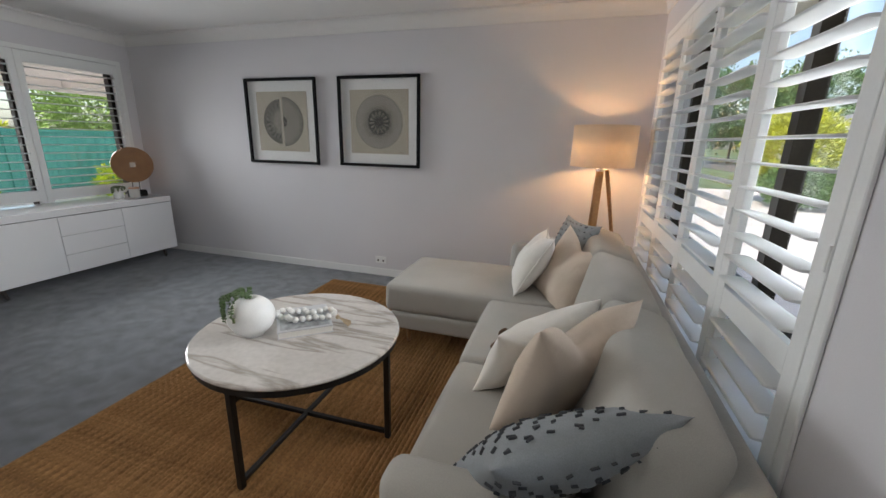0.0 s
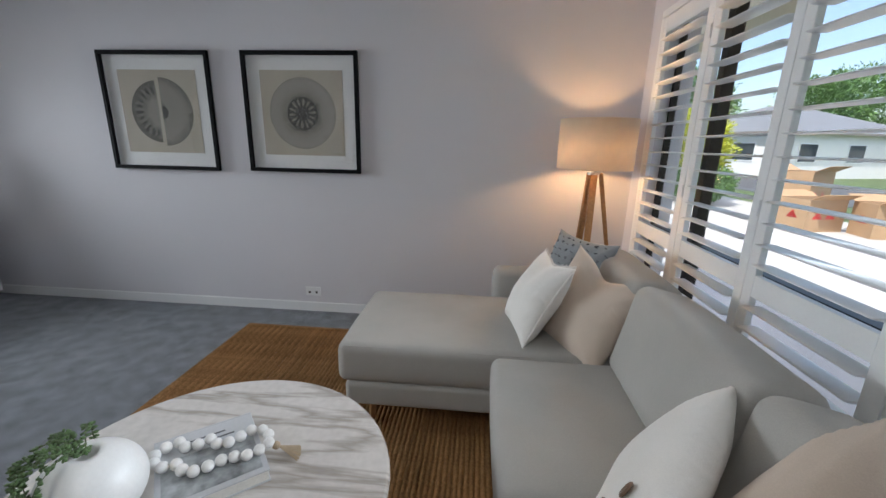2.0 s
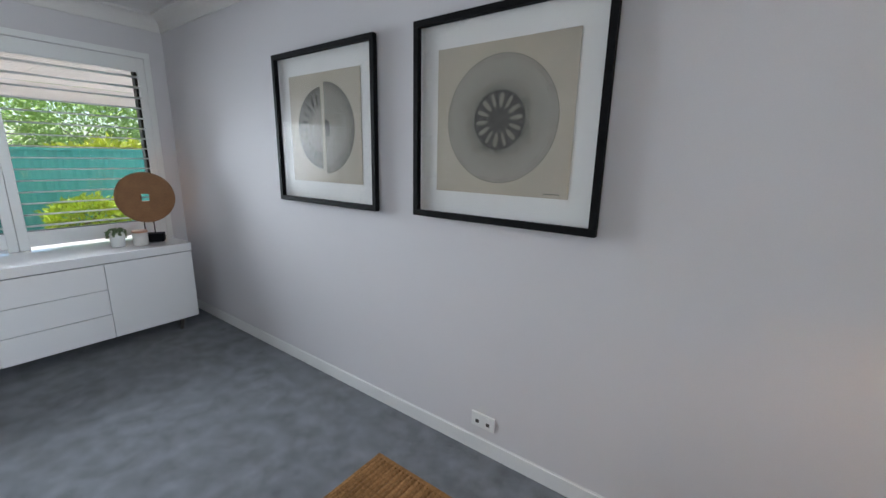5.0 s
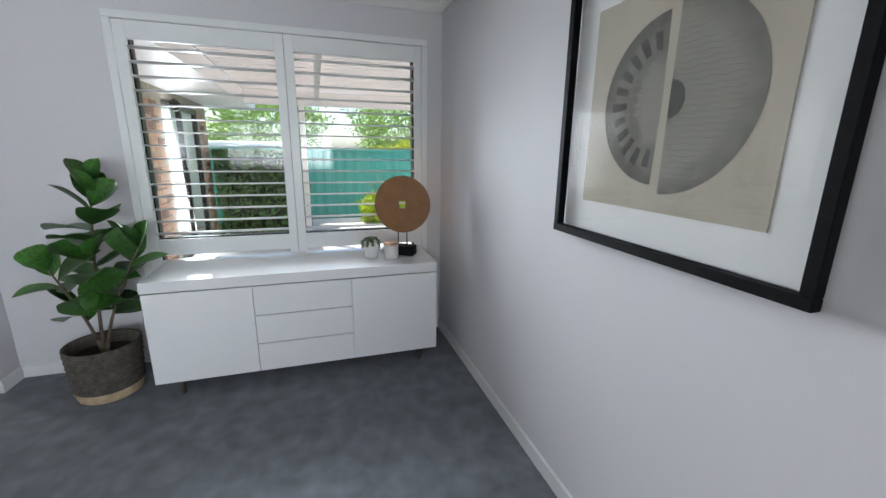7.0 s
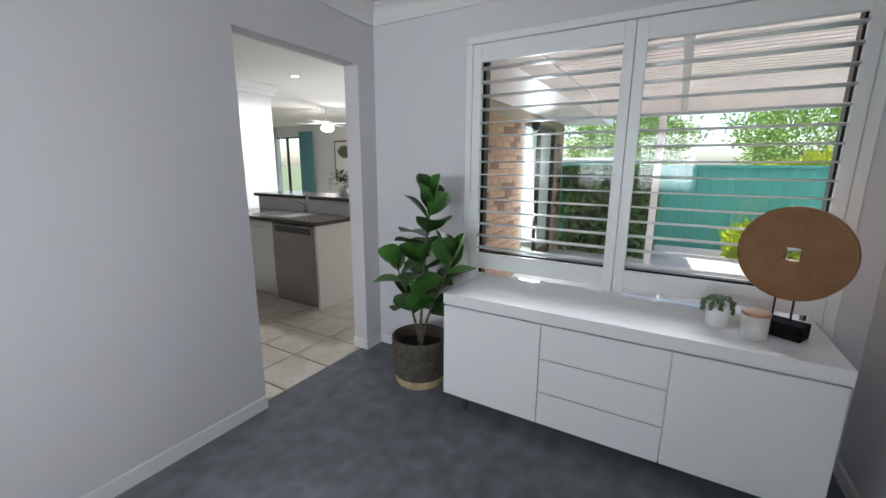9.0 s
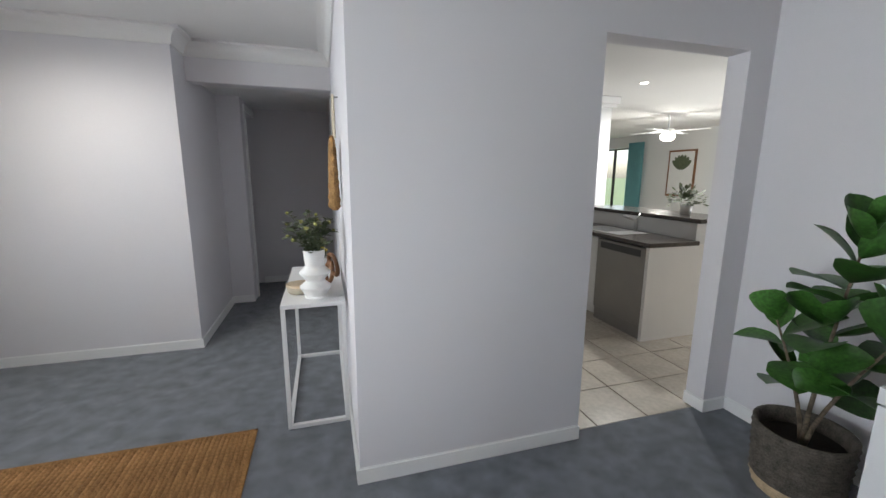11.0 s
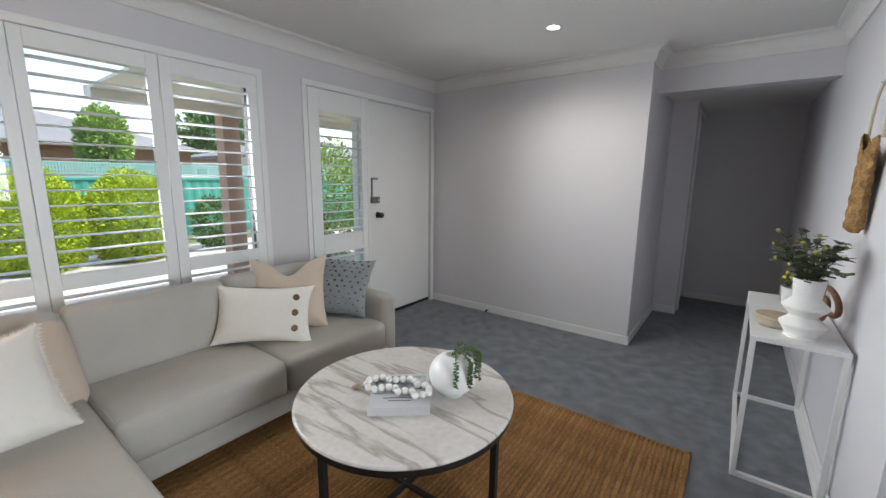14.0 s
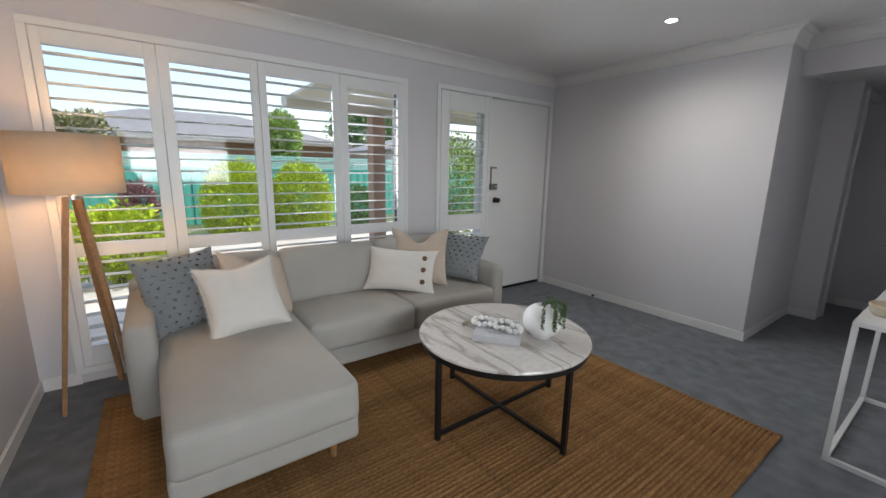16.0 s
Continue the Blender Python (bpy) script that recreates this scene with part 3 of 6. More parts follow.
# ---- cushions ----
def pillow(kind, w, h, thick, material, m, label, group, chop=0.0, fringe=False, buttons=0, tufts=False, seed=0):
    """A scatter cushion in its own plane (x across, y up, z out of its face)."""
    p = tagged(new(kind), label, "cushion", group)
    p.matrix_world = m
    bm = bmesh.new()
    n = 30
    grid = {}

    def point(u, v, s):
        x = w / 2 * u * (1 - 0.12 * (1 - abs(v) ** 2.4) * abs(u) ** 3)
        y = h / 2 * v * (1 - 0.12 * (1 - abs(u) ** 2.4) * abs(v) ** 3)
        t = thick / 2 * (max(0.0, (1 - abs(u) ** 2.5) * (1 - abs(v) ** 2.5))) ** 0.6
        if chop and v > 0:
            y -= chop * (v ** 2) * math.exp(-(u * 2.6) ** 2)
            t *= 1 - 0.6 * v * math.exp(-(u * 3.2) ** 2)
        z = s * t
        q = Vector((x * 5 + seed * 3.1, y * 5 + s * 4, seed))
        wr = 0.011 * noise.noise(q * 1.3) - 0.009 * max(0.0, 0.35 - abs(noise.noise(q * 0.9 + Vector((2, 9, 4))))) - 0.006 * max(0.0, 0.3 - abs(noise.noise(q * 2.1))) + 0.012 * noise.noise(q * 0.5 + Vector((7, 3, 1)))
        ang = math.atan2(1.02 - abs(v), 1.02 - abs(u))
        wr += 0.007 * math.sin(9 * ang + 4 * noise.noise(q * 0.8)) * (abs(u * v)) ** 0.8
        return Vector((x, y, z + wr * (1 - max(abs(u), abs(v)) ** 6)))

    for s in (1, -1):
        for i in range(n + 1):
            for j in range(n + 1):
                u, v = math.sin(math.pi / 2 * (2 * i / n - 1)), math.sin(math.pi / 2 * (2 * j / n - 1))
                edge = i in (0, n) or j in (0, n)
                k = (i, j, 0 if edge else s)
                if k not in grid:
                    grid[k] = bm.verts.new(point(u, v, s))
    for s in (1, -1):
        for i in range(n):
            for j in range(n):
                q = [grid[(a, b, 0 if a in (0, n) or b in (0, n) else s)] for a, b in ((i, j), (i + 1, j), (i + 1, j + 1), (i, j + 1))]
                if s < 0:
                    q.reverse()
                bm.faces.new(q)
    cover = part("cover", bm, material, p, "", True)
    rnd = random.Random(seed)
    if fringe:
        bm = bmesh.new()
        for side in range(4):
            for k in range(150):
                f = -1 + 2 * (k + rnd.random()) / 150
                u, v = ((f, -1), (1, f), (f, 1), (-1, f))[side]
                b = point(u, v, 1)
                d = Vector((u if abs(u) == 1 else 0.25 * rnd.uniform(-1, 1), v if abs(v) == 1 else 0.25 * rnd.uniform(-1, 1), rnd.uniform(-0.3, 0.3))).normalized()
                e = b + d * rnd.uniform(0.010, 0.022)
                t = Vector((d.y, -d.x, 0)) * 0.002
                vs = [bm.verts.new(c) for c in (b - t, b + t, e, b + Vector((0, 0, 0.003)))]
                bm.faces.new((vs[0], vs[1], vs[2]))
                bm.faces.new((vs[1], vs[3], vs[2]))
                bm.faces.new((vs[3], vs[0], vs[2]))
        part("fringe", bm, material, p, "frayed cotton fringe")
    for k in range(buttons):
        b = point(0.66, 0.52 - 0.52 * k, 1)
        bm = bmesh.new()
        lathe(bm, [(0, 0), (0.018, 0), (0.019, 0.003), (0.016, 0.006), (0.008, 0.0045), (0, 0.0045)], 16)
        bmesh.ops.translate(bm, verts=bm.verts, vec=b + Vector((0, 0, 0.001)))
        part("button", bm, WOODBTN, p, "round brown wooden button", True)
    if tufts:
        bm = bmesh.new()
        for i in range(8):
            for j in range(11):
                for s in (1, -1):
                    u = -0.88 + 1.76 * (i + 0.5 * (j % 2)) / 7.5 + rnd.uniform(-0.03, 0.03)
                    v = -0.88 + 1.74 * j / 10 + rnd.uniform(-0.02, 0.02)
                    for q in (0, 1) if rnd.random() < 0.4 else (0,):
                        vv = v + 0.035 * q
                        b = point(u, vv, s)
                        du, dv = point(u + 0.02, vv, s) - b, point(u, vv + 0.02, s) - b
                        nr = du.cross(dv).normalized() * s
                        ax = (du.normalized() + dv.normalized() * rnd.uniform(-0.5, 0.5)).normalized()
                        ay = nr.cross(ax).normalized()
                        l = rnd.uniform(0.005, 0.010)
                        m4 = Matrix.Translation(b + nr * 0.002) @ Matrix((ax, ay, nr)).transposed().to_4x4() @ Matrix.Diagonal((2 * l, 0.0034, 0.007, 1))
                        bmesh.ops.create_cube(bm, size=1, matrix=m4)
        tagged(part("tuft_stitches", bm, TUFT, p, "dark stitched dashes"), kind="stuff")
    return p


def stand(x, y, z, yaw, lean, twist=0.0):
    """The pose of a cushion whose face looks along yaw (0: +x), leaning back by lean, turned in its plane by twist; (x, y, z) is its middle."""
    return Matrix.Translation((x, y, z)) @ Matrix.Rotation(radians(yaw + 90), 4, "Z") @ Matrix.Rotation(radians(90 - lean), 4, "X") @ Matrix.Rotation(radians(twist), 4, "Z")


G = "cushions on the corner sofa"
pillow("scatter_cushion", 0.46, 0.46, 0.16, GREY_F, stand(-0.51, -0.745, 0.635, 206, 20, 1), "blue-grey cushion with dark stitched dashes on the chaise", G, tufts=True, seed=1)
pillow("scatter_cushion", 0.47, 0.47, 0.18, TAN_F, stand(-0.53, -1.13, 0.60, 214, 26, -12), "creased tan linen cushion on the chaise", G, chop=0.05, seed=2)
pillow("scatter_cushion", 0.42, 0.42, 0.17, WHITE_F, stand(-0.745, -1.01, 0.615, 186, 30, 4), "off-white cotton cushion with a frayed fringe on the chaise", G, chop=0.02, fringe=True, seed=3)
pillow("lumbar_cushion", 0.54, 0.34, 0.16, WHITE_F, stand(-0.62, -2.095, 0.60, 141, 26, -3), "off-white lumbar cushion with three wooden buttons", G, buttons=3, seed=4)
pillow("scatter_cushion", 0.47, 0.47, 0.19, TAN_F, stand(-0.525, -2.315, 0.655, 140, 22, 1), "creased tan linen cushion with a dented top", G, chop=0.11, seed=5)
pillow("scatter_cushion", 0.46, 0.46, 0.16, GREY_F, stand(-0.55, -2.68, 0.63, 126, 44, -3), "blue-grey cushion with dark stitched dashes beside the armrest", G, tufts=True, seed=6)


# ---- round coffee table ----
TX, TY = -1.685, -2.115
table = thing("coffee_table", TX, TY, 0.013, 0, "round marble coffee table on black metal legs", "coffee table")
bm = bmesh.new()
lathe(bm, [(0, 0.459), (0.443, 0.459), (0.450, 0.462), (0.453, 0.469), (0.450, 0.476), (0.444, 0.479), (0, 0.479)], 96)
top = part("tabletop", bm, MARBLE, table, "white veined marble top")
bm = bmesh.new()
lathe(bm, [(0.42, 0.43), (0.442, 0.43), (0.442, 0.4585), (0.42, 0.4585), (0.42, 0.43)], 72)
part("rim", bm, IRON, table, "black metal ring under the top")
for k in range(4):
    a = radians(1 + 90 * k)
    c, s = math.cos(a), math.sin(a)
    bm = bmesh.new()
    box(bm, 0.417, 0.442, -0.0125, 0.0125, 0, 0.431, 0.002)
    bmesh.ops.rotate(bm, verts=bm.verts, cent=(0, 0, 0), matrix=Matrix.Rotation(a, 3, "Z"))
    part("leg", bm, IRON, table)
for k in range(2):
    bm = bmesh.new()
    box(bm, -0.4165, 0.4165, -0.010, 0.010, 0.02 + 0.0004 * k, 0.04 + 0.0004 * k, 0.002)
    bmesh.ops.rotate(bm, verts=bm.verts, cent=(0, 0, 0), matrix=Matrix.Rotation(radians(1 + 90 * k), 3, "Z"))
    part("cross_bar", bm, IRON, table)

TZ = 0.492
# books
BOOK1 = mat("book_cover_pale", (0.52, 0.53, 0.55), 0.35, var=0.03, scale=6)
BOOK2 = mat("book_photo_cover", (0.34, 0.36, 0.37), 0.3, var=0.35, scale=9, fine=30)
PAPER = mat("paper", (0.75, 0.73, 0.68), 0.8, var=0.04, scale=200)
PRINTING = mat("cover_printing", (0.10, 0.10, 0.11), 0.5)
BX, BY = TX - 0.017, TY + 0.05
book = thing("book", BX, BY, TZ, 130, "large pale coffee-table book with a photo cover", "book")
block("page_block", -0.124, 0.120, -0.114, 0.114, 0.004, 0.031, PAPER, book)
block("cover_back", -0.127, 0.127, -0.118, 0.118, 0, 0.004, BOOK1, book, bevel=0.001)
ck = block("cover_front", -0.127, 0.127, -0.118, 0.118, 0.031, 0.035, BOOK1, book, bevel=0.001)
block("spine", 0.127, 0.131, -0.118, 0.118, 0, 0.035, BOOK1, book)
block("cover_photo", -0.11, 0.035, -0.105, 0.105, 0.0351, 0.0357, BOOK2, ck, "grey printed photo")
for i, wd in enumerate((0.13, 0.09)):
    block("title_bar", 0.062 + 0.02 * i, 0.068 + 0.02 * i, -wd / 2, wd / 2, 0.0351, 0.0355, PRINTING, ck)

# bead garland lying over the book
BEAD = mat("white_clay_bead", (0.78, 0.77, 0.75), 0.6, var=0.05, scale=80, bump=0.1)
garland = thing("bead_garland", BX, BY, TZ + 0.0365, 0, "string of white round beads with a jute tassel", "bead garland")
LAY = ((0.135, 0.045), (0.105, 0.0), (0.06, -0.015), (0.03, -0.045), (-0.01, -0.07), (-0.05, -0.05), (-0.09, -0.065), (-0.125, -0.025), (-0.095, 0.02), (-0.055, 0.0), (-0.03, 0.04),
       (0.01, 0.025), (0.04, 0.045), (0.065, 0.085), (0.105, 0.085))
beads = []
BR = 0.0145
last = None
for k in range(len(LAY)):
    p0, p1, p2, p3 = [Vector(LAY[(k + q) % len(LAY)]) for q in (-1, 0, 1, 2)]
    for i in range(40):
        t = i / 40
        p = 0.5 * (2 * p1 + (p2 - p0) * t + (2 * p0 - 5 * p1 + 4 * p2 - p3) * t * t + (3 * p1 - p0 - 3 * p2 + p3) * t ** 3)
        if (last is None or (p - last).length > 2 * BR) and all((p - q).length > 1.9 * BR for q in beads):
            beads.append(p)
            last = p
bm = bmesh.new()
bmesh.ops.create_uvsphere(bm, u_segments=14, v_segments=10, radius=BR)
first = None
for p in beads:
    if first is None:
        first = part("bead", bm, BEAD, garland, "", True)
        o = first
    else:
        o = new("bead", first.data)
        o.parent = garland
    o.matrix_basis = pose(p[0], p[1], BR)
bm = bmesh.new()
rnd = random.Random(4)
ex, ey = 0.146, 0.05
bmesh.ops.create_uvsphere(bm, u_segments=10, v_segments=6, radius=0.011, matrix=Matrix.Translation((ex + 0.006, ey, 0.004)))
for k in range(40):
    a = rnd.uniform(-0.42, 0.42) + 0.25
    cyl(bm, (ex + 0.01, ey, 0.003), (ex + 0.065 * math.cos(a), ey + 0.065 * math.sin(a), -0.0355 + rnd.uniform(0, 0.012)), 0.0012, n=4)
part("tassel", bm, mat("tassel_jute", (0.45, 0.36, 0.25), 0.9), garland, "beige jute tassel")

# round vase with a trailing succulent
VASE_W = mat("white_ceramic", (0.80, 0.80, 0.79), 0.3, var=0.02, scale=6)
LEAF_S = mat("succulent_green", (0.075, 0.13, 0.045), 0.5, var=0.25, scale=60)
STEM = mat("green_stem", (0.08, 0.10, 0.04), 0.6)


def trailing(name, parent, base, strands, drop, seed, out=0.09, size=0.008, mid=0.0, fan=2 * math.pi):
    """Hanging strands set with small plump leaves, as stem and leaves."""
    rnd = random.Random(seed)
    bs, bl = bmesh.new(), bmesh.new()
    for k in range(strands):
        a = mid + fan * (k / strands - 0.5) + rnd.uniform(-0.3, 0.3)
        l = drop * rnd.uniform(0.4, 1.0)
        prev = Vector(base)
        n = 14
        for i in range(1, n + 1):
            t = i / n
            r = out * min(1, 2.2 * t)
            p = Vector((base[0] + r * math.cos(a), base[1] + r * math.sin(a), base[2] + 0.03 * math.sin(min(1, t * 3) * math.pi * 0.6) - l * max(0, t - 0.25) ** 1.1))
            cyl(bs, prev, p, 0.0012, n=4, caps=False)
            for j in range(4):
                b = rnd.uniform(0, 6.28)
                d = Vector((math.cos(b), math.sin(b), rnd.uniform(-0.4, 0.5))).normalized()
                q = prev.lerp(p, rnd.random())
                m = Matrix.Translation(q + d * size * 0.8) @ d.to_track_quat("Z", "Y").to_matrix().to_4x4() @ Matrix.Diagonal((0.55, 0.55, 1.1, 1))
                bmesh.ops.create_icosphere(bl, subdivisions=1, radius=size * 0.75, matrix=m)
            prev = p
    st = part("stems", bs, STEM, parent)
    part("leaves", bl, LEAF_S, parent, "small plump green leaves", True)
    return st


vase = thing("round_vase", TX - 0.168, TY - 0.108, TZ, 0, "white ball-shaped vase with a trailing green succulent", "vase")
bm = bmesh.new()
prof = [(0, 0.0), (0.045, 0.0)] + [(0.099 * math.cos(a), 0.09 + 0.09 * math.sin(a)) for a in [radians(-62 + 8.2 * i) for i in range(17)]] + [(0.024, 0.172), (0.02, 0.14), (0, 0.13)]
lathe(bm, prof, 40)
part("bowl", bm, VASE_W, vase, "", True)
trailing("succulent", vase, (0, 0, 0.172), 11, 0.2, 13, out=0.108, mid=radians(205), fan=radians(130))

# ---- tripod floor lamp ----
LX, LY = -0.345, -0.32
SHADE = mat("linen_shade", (0.66, 0.56, 0.44), 0.9, var=0.04, scale=20, fine=500, bump=0.15, transmission=0.0)
nt = SHADE.node_tree
tl = nt.nodes.new("ShaderNodeBsdfTranslucent")
tl.inputs[0].default_value = (0.86, 0.78, 0.67, 1)
mx = nt.nodes.new("ShaderNodeMixShader")
mx.inputs[0].default_value = 0.3
nt.links.new(nt.nodes["Principled BSDF"].outputs[0], mx.inputs[1])
nt.links.new(tl.outputs[0], mx.inputs[2])
nt.links.new(mx.outputs[0], nt.nodes["Material Output"].inputs[0])
fl = thing("floor_lamp", LX, LY, 0, 0, "lit tripod floor lamp with a beige drum shade and oak legs", "floor lamp")
bm = bmesh.new()
lathe(bm, [(0.222, 1.19), (0.222, 1.475), (0.2205, 1.475), (0.2205, 1.19), (0.222, 1.19)], 64)
sh = part("shade", bm, SHADE, fl, "beige linen drum shade", True)
for z in (1.1885, 1.4735):
    bm = bmesh.new()
    lathe(bm, [(0.2185, z), (0.2232, z), (0.2232, z + 0.003), (0.2185, z + 0.003), (0.2185, z)], 64)
    part("shade_ring", bm, SHADE, sh)
bm = bmesh.new()
for k in range(3):
    a = radians(20 + 120 * k)
    cyl(bm, (0, 0, 1.2), (0.219 * math.cos(a), 0.219 * math.sin(a), 1.2), 0.002, n=6)
part("spider", bm, CHROME, fl)
FEET = ((-0.045, 0.17), (0.255, -0.06), (-0.02, -0.14))
for fx, fy in FEET:
    bm = bmesh.new()
    d = Vector((fx, fy, 0))
    a, b = Vector((fx * 0.16, fy * 0.16, 1.165)), Vector((fx, fy, 0.0))
    q = (b - a).to_track_quat("Z", "Y").to_matrix().to_4x4()
    r = bmesh.ops.create_cube(bm, size=1)["verts"]
    bmesh.ops.scale(bm, vec=(0.044, 0.026, (b - a).length), verts=r)
    for v in r:
        if v.co.z > 0:
            v.co.x *= 0.7
            v.co.y *= 0.7
    bmesh.ops.transform(bm, matrix=Matrix.Translation((a + b) / 2) @ q, verts=r)
    for v in bm.verts:
        v.co.z = max(0.0, v.co.z)
    bmesh.ops.bevel(bm, geom=list(bm.edges), offset=0.004, segments=2, affect="EDGES")
    part("leg", bm, OAK, fl, "tapered oak tripod leg")
bm = bmesh.new()
cyl(bm, (0, 0, 1.155), (0, 0, 1.172), 0.04, n=24)
cyl(bm, (0, 0, 1.172), (0, 0, 1.235), 0.016, n=16)
part("socket", bm, CHROME, fl)
bm = bmesh.new()
bmesh.ops.create_uvsphere(bm, u_segments=20, v_segments=12, radius=0.033, matrix=Matrix.Translation((0, 0, 1.275)))
part("bulb", bm, mat("lamp_bulb", (0.9, 0.8, 0.6), 0.4, emit=(1.0, 0.57, 0.25), emit_strength=84), fl, "glowing warm bulb", True)

# ---- framed prints ----
MAT_B = mat("mat_board", (0.72, 0.72, 0.71), 0.8, var=0.01)
ART = mat("art_paper", (0.42, 0.38, 0.31), 0.85, var=0.05, scale=6, fine=150)
INK_D = mat("ink_dark", (0.075, 0.072, 0.064), 0.9, var=0.2, scale=40, fine=200)
INK_M = mat("ink_middle", (0.175, 0.168, 0.146), 0.9, var=0.15, scale=40, fine=200)
INK_P = mat("ink_petal", (0.215, 0.20, 0.168), 0.9, var=0.16, scale=30, fine=200)


def washed_ink(name, stops, radius):
    """Printed ink whose tone follows the distance from the middle of the figure, with blotches and grain."""
    m = mat(name, (0.3, 0.28, 0.24), 0.9, var=0.1, scale=14, fine=180)
    nt = m.node_tree
    b = nt.nodes["Principled BSDF"]
    co = nt.nodes.new("ShaderNodeTexCoord")
    fl = nt.nodes.new("ShaderNodeVectorMath")
    fl.operation = "MULTIPLY"
    fl.inputs[1].default_value = (1 / radius, 0, 1 / radius)
    ln = nt.nodes.new("ShaderNodeVectorMath")
    ln.operation = "LENGTH"
    nz = nt.nodes.new("ShaderNodeTexNoise")
    nz.inputs["Scale"].default_value = 22
    nz.inputs["Detail"].default_value = 6
    ad = nt.nodes.new("ShaderNodeMath")
    ad.operation = "MULTIPLY_ADD"
    ad.inputs[1].default_value = 0.34
    sb_ = nt.nodes.new("ShaderNodeMath")
    sb_.operation = "SUBTRACT"
    sb_.inputs[1].default_value = 0.17
    rp = nt.nodes.new("ShaderNodeValToRGB")
    while len(rp.color_ramp.elements) < len(stops):
        rp.color_ramp.elements.new(0.5)
    for e, (p, v) in zip(rp.color_ramp.elements, stops):
        e.position = p
        e.color = (v, v * 0.945, v * 0.82, 1)
    nt.links.new(co.outputs["Object"], fl.inputs[0])
    nt.links.new(co.outputs["Object"], nz.inputs["Vector"])
    nt.links.new(fl.outputs[0], ln.inputs[0])
    nt.links.new(nz.outputs[0], ad.inputs[0])
    nt.links.new(ln.outputs["Value"], ad.inputs[2])
    nt.links.new(ad.outputs[0], sb_.inputs[0])
    nt.links.new(sb_.outputs[0], rp.inputs[0])
    nt.links.new(rp.outputs[0], b.inputs["Base Color"])
    return m


def flat(bm, pts, y):
    """A flat patch in the plane of the wall."""
    bm.faces.new([bm.verts.new((x, y, z)) for x, z in pts])


def arc(r, a0, a1, n):
    return [(r * math.cos(radians(a0 + (a1 - a0) * i / n)), r * math.sin(radians(a0 + (a1 - a0) * i / n))) for i in range(n + 1)]


def sector(bm, r0, r1, a0, a1, y, n=24, dx=0.0):
    i, o = arc(r0, a0, a1, n), arc(r1, a0, a1, n)
    for k in range(n):
        flat(bm, [(x + dx, z) for x, z in (i[k], o[k], o[k + 1], i[k + 1])], y)


def picture(x0, x1, z0, z1, label):
    cx, cz = (x0 + x1) / 2, (z0 + z1) / 2
    w, h = (x1 - x0) / 2, (z1 - z0) / 2
    p = tagged(new("framed_print"), label, "picture", "framed prints on the wall")
    p.matrix_world = pose(cx, 0, cz)
    bm = bmesh.new()
    f = 0.026
    for a in ((-w, w, -h, -h + f), (-w, w, h - f, h)):
        box(bm, a[0], a[1], -0.044, -0.016, a[2], a[3], 0.002)
    for a in ((-w, -w + f), (w - f, w)):
        box(bm, a[0], a[1], -0.0435, -0.016, -h + f, h - f, 0.002)
    part("frame", bm, BLACK, p, "black timber frame")
    block("backing", -w + f, w - f, -0.012, -0.004, -h + f, h - f, MAT_B, p, "white mat board")
    block("print", -0.295, 0.295, -0.0145, -0.0123, -0.285, 0.285, ART, p, "beige art paper")
    g = block("glass", -w + f, w - f, -0.026, -0.0245, -h + f, h - f, PICGLASS, p)
    g.visible_shadow = False
    return p


pa = picture(-3.775, -2.948, 1.088, 1.904, "black-framed print of a split grey disc on beige")
HALF_A = washed_ink("ink_half_plain", ((0.0, 0.12), (0.16, 0.15), (0.28, 0.24), (0.75, 0.26), (0.93, 0.19), (1.0, 0.15)), 0.236)
HALF_B = washed_ink("ink_half_blocks", ((0.0, 0.27), (0.45, 0.26), (0.56, 0.17), (0.84, 0.185), (0.9, 0.13), (1.0, 0.12)), 0.214)
bm = bmesh.new()
sector(bm, 0.0, 0.236, -90, 90, -0.0150, 48, 0.010)
part("half_disc", bm, HALF_A, pa, "grey printed half disc")
bm = bmesh.new()
sector(bm, 0.0, 0.214, 92, 268, -0.0150, 48, -0.012)
part("half_disc", bm, HALF_B, pa, "grey printed half disc with blocks")
bm = bmesh.new()
for k in range(11):
    a = 97 + 15.6 * k
    sector(bm, 0.128 + 0.004 * math.sin(k * 2.3), 0.176 + 0.005 * math.sin(k * 1.7), a + 2, a + 10 + 1.2 * math.sin(k * 3.1), -0.0156, 3, -0.012)
sector(bm, 0.0, 0.046, -90, 90, -0.0156, 20, 0.010)
part("printed_blocks", bm, INK_D, pa, "dark printed blocks")
for side in (1, -1):
    bm = bmesh.new()
    rad = 0.225 if side > 0 else 0.118
    for k in range(30):
        z = -0.94 * rad + 1.88 * rad * k / 29
        r = math.sqrt(max(0, rad ** 2 - z * z))
        n = 12
        for i in range(n):
            xa, xb = 0.02 + (r - 0.02) * i / n, 0.02 + (r - 0.02) * (i + 1) / n
            if r < 0.03 or math.hypot(xa, z) < 0.05 and side > 0:
                continue
            o0, o1 = 0.0026 * math.sin(xa * 110 + k * 1.9), 0.0026 * math.sin(xb * 110 + k * 1.9)
            q = [(side * xa, z + o0), (side * xb, z + o1), (side * xb, z + o1 + 0.0016), (side * xa, z + o0 + 0.0016)]
            flat(bm, q, -0.0154)
    part("printed_lines", bm, INK_M, pa, "fine wavy printed lines")

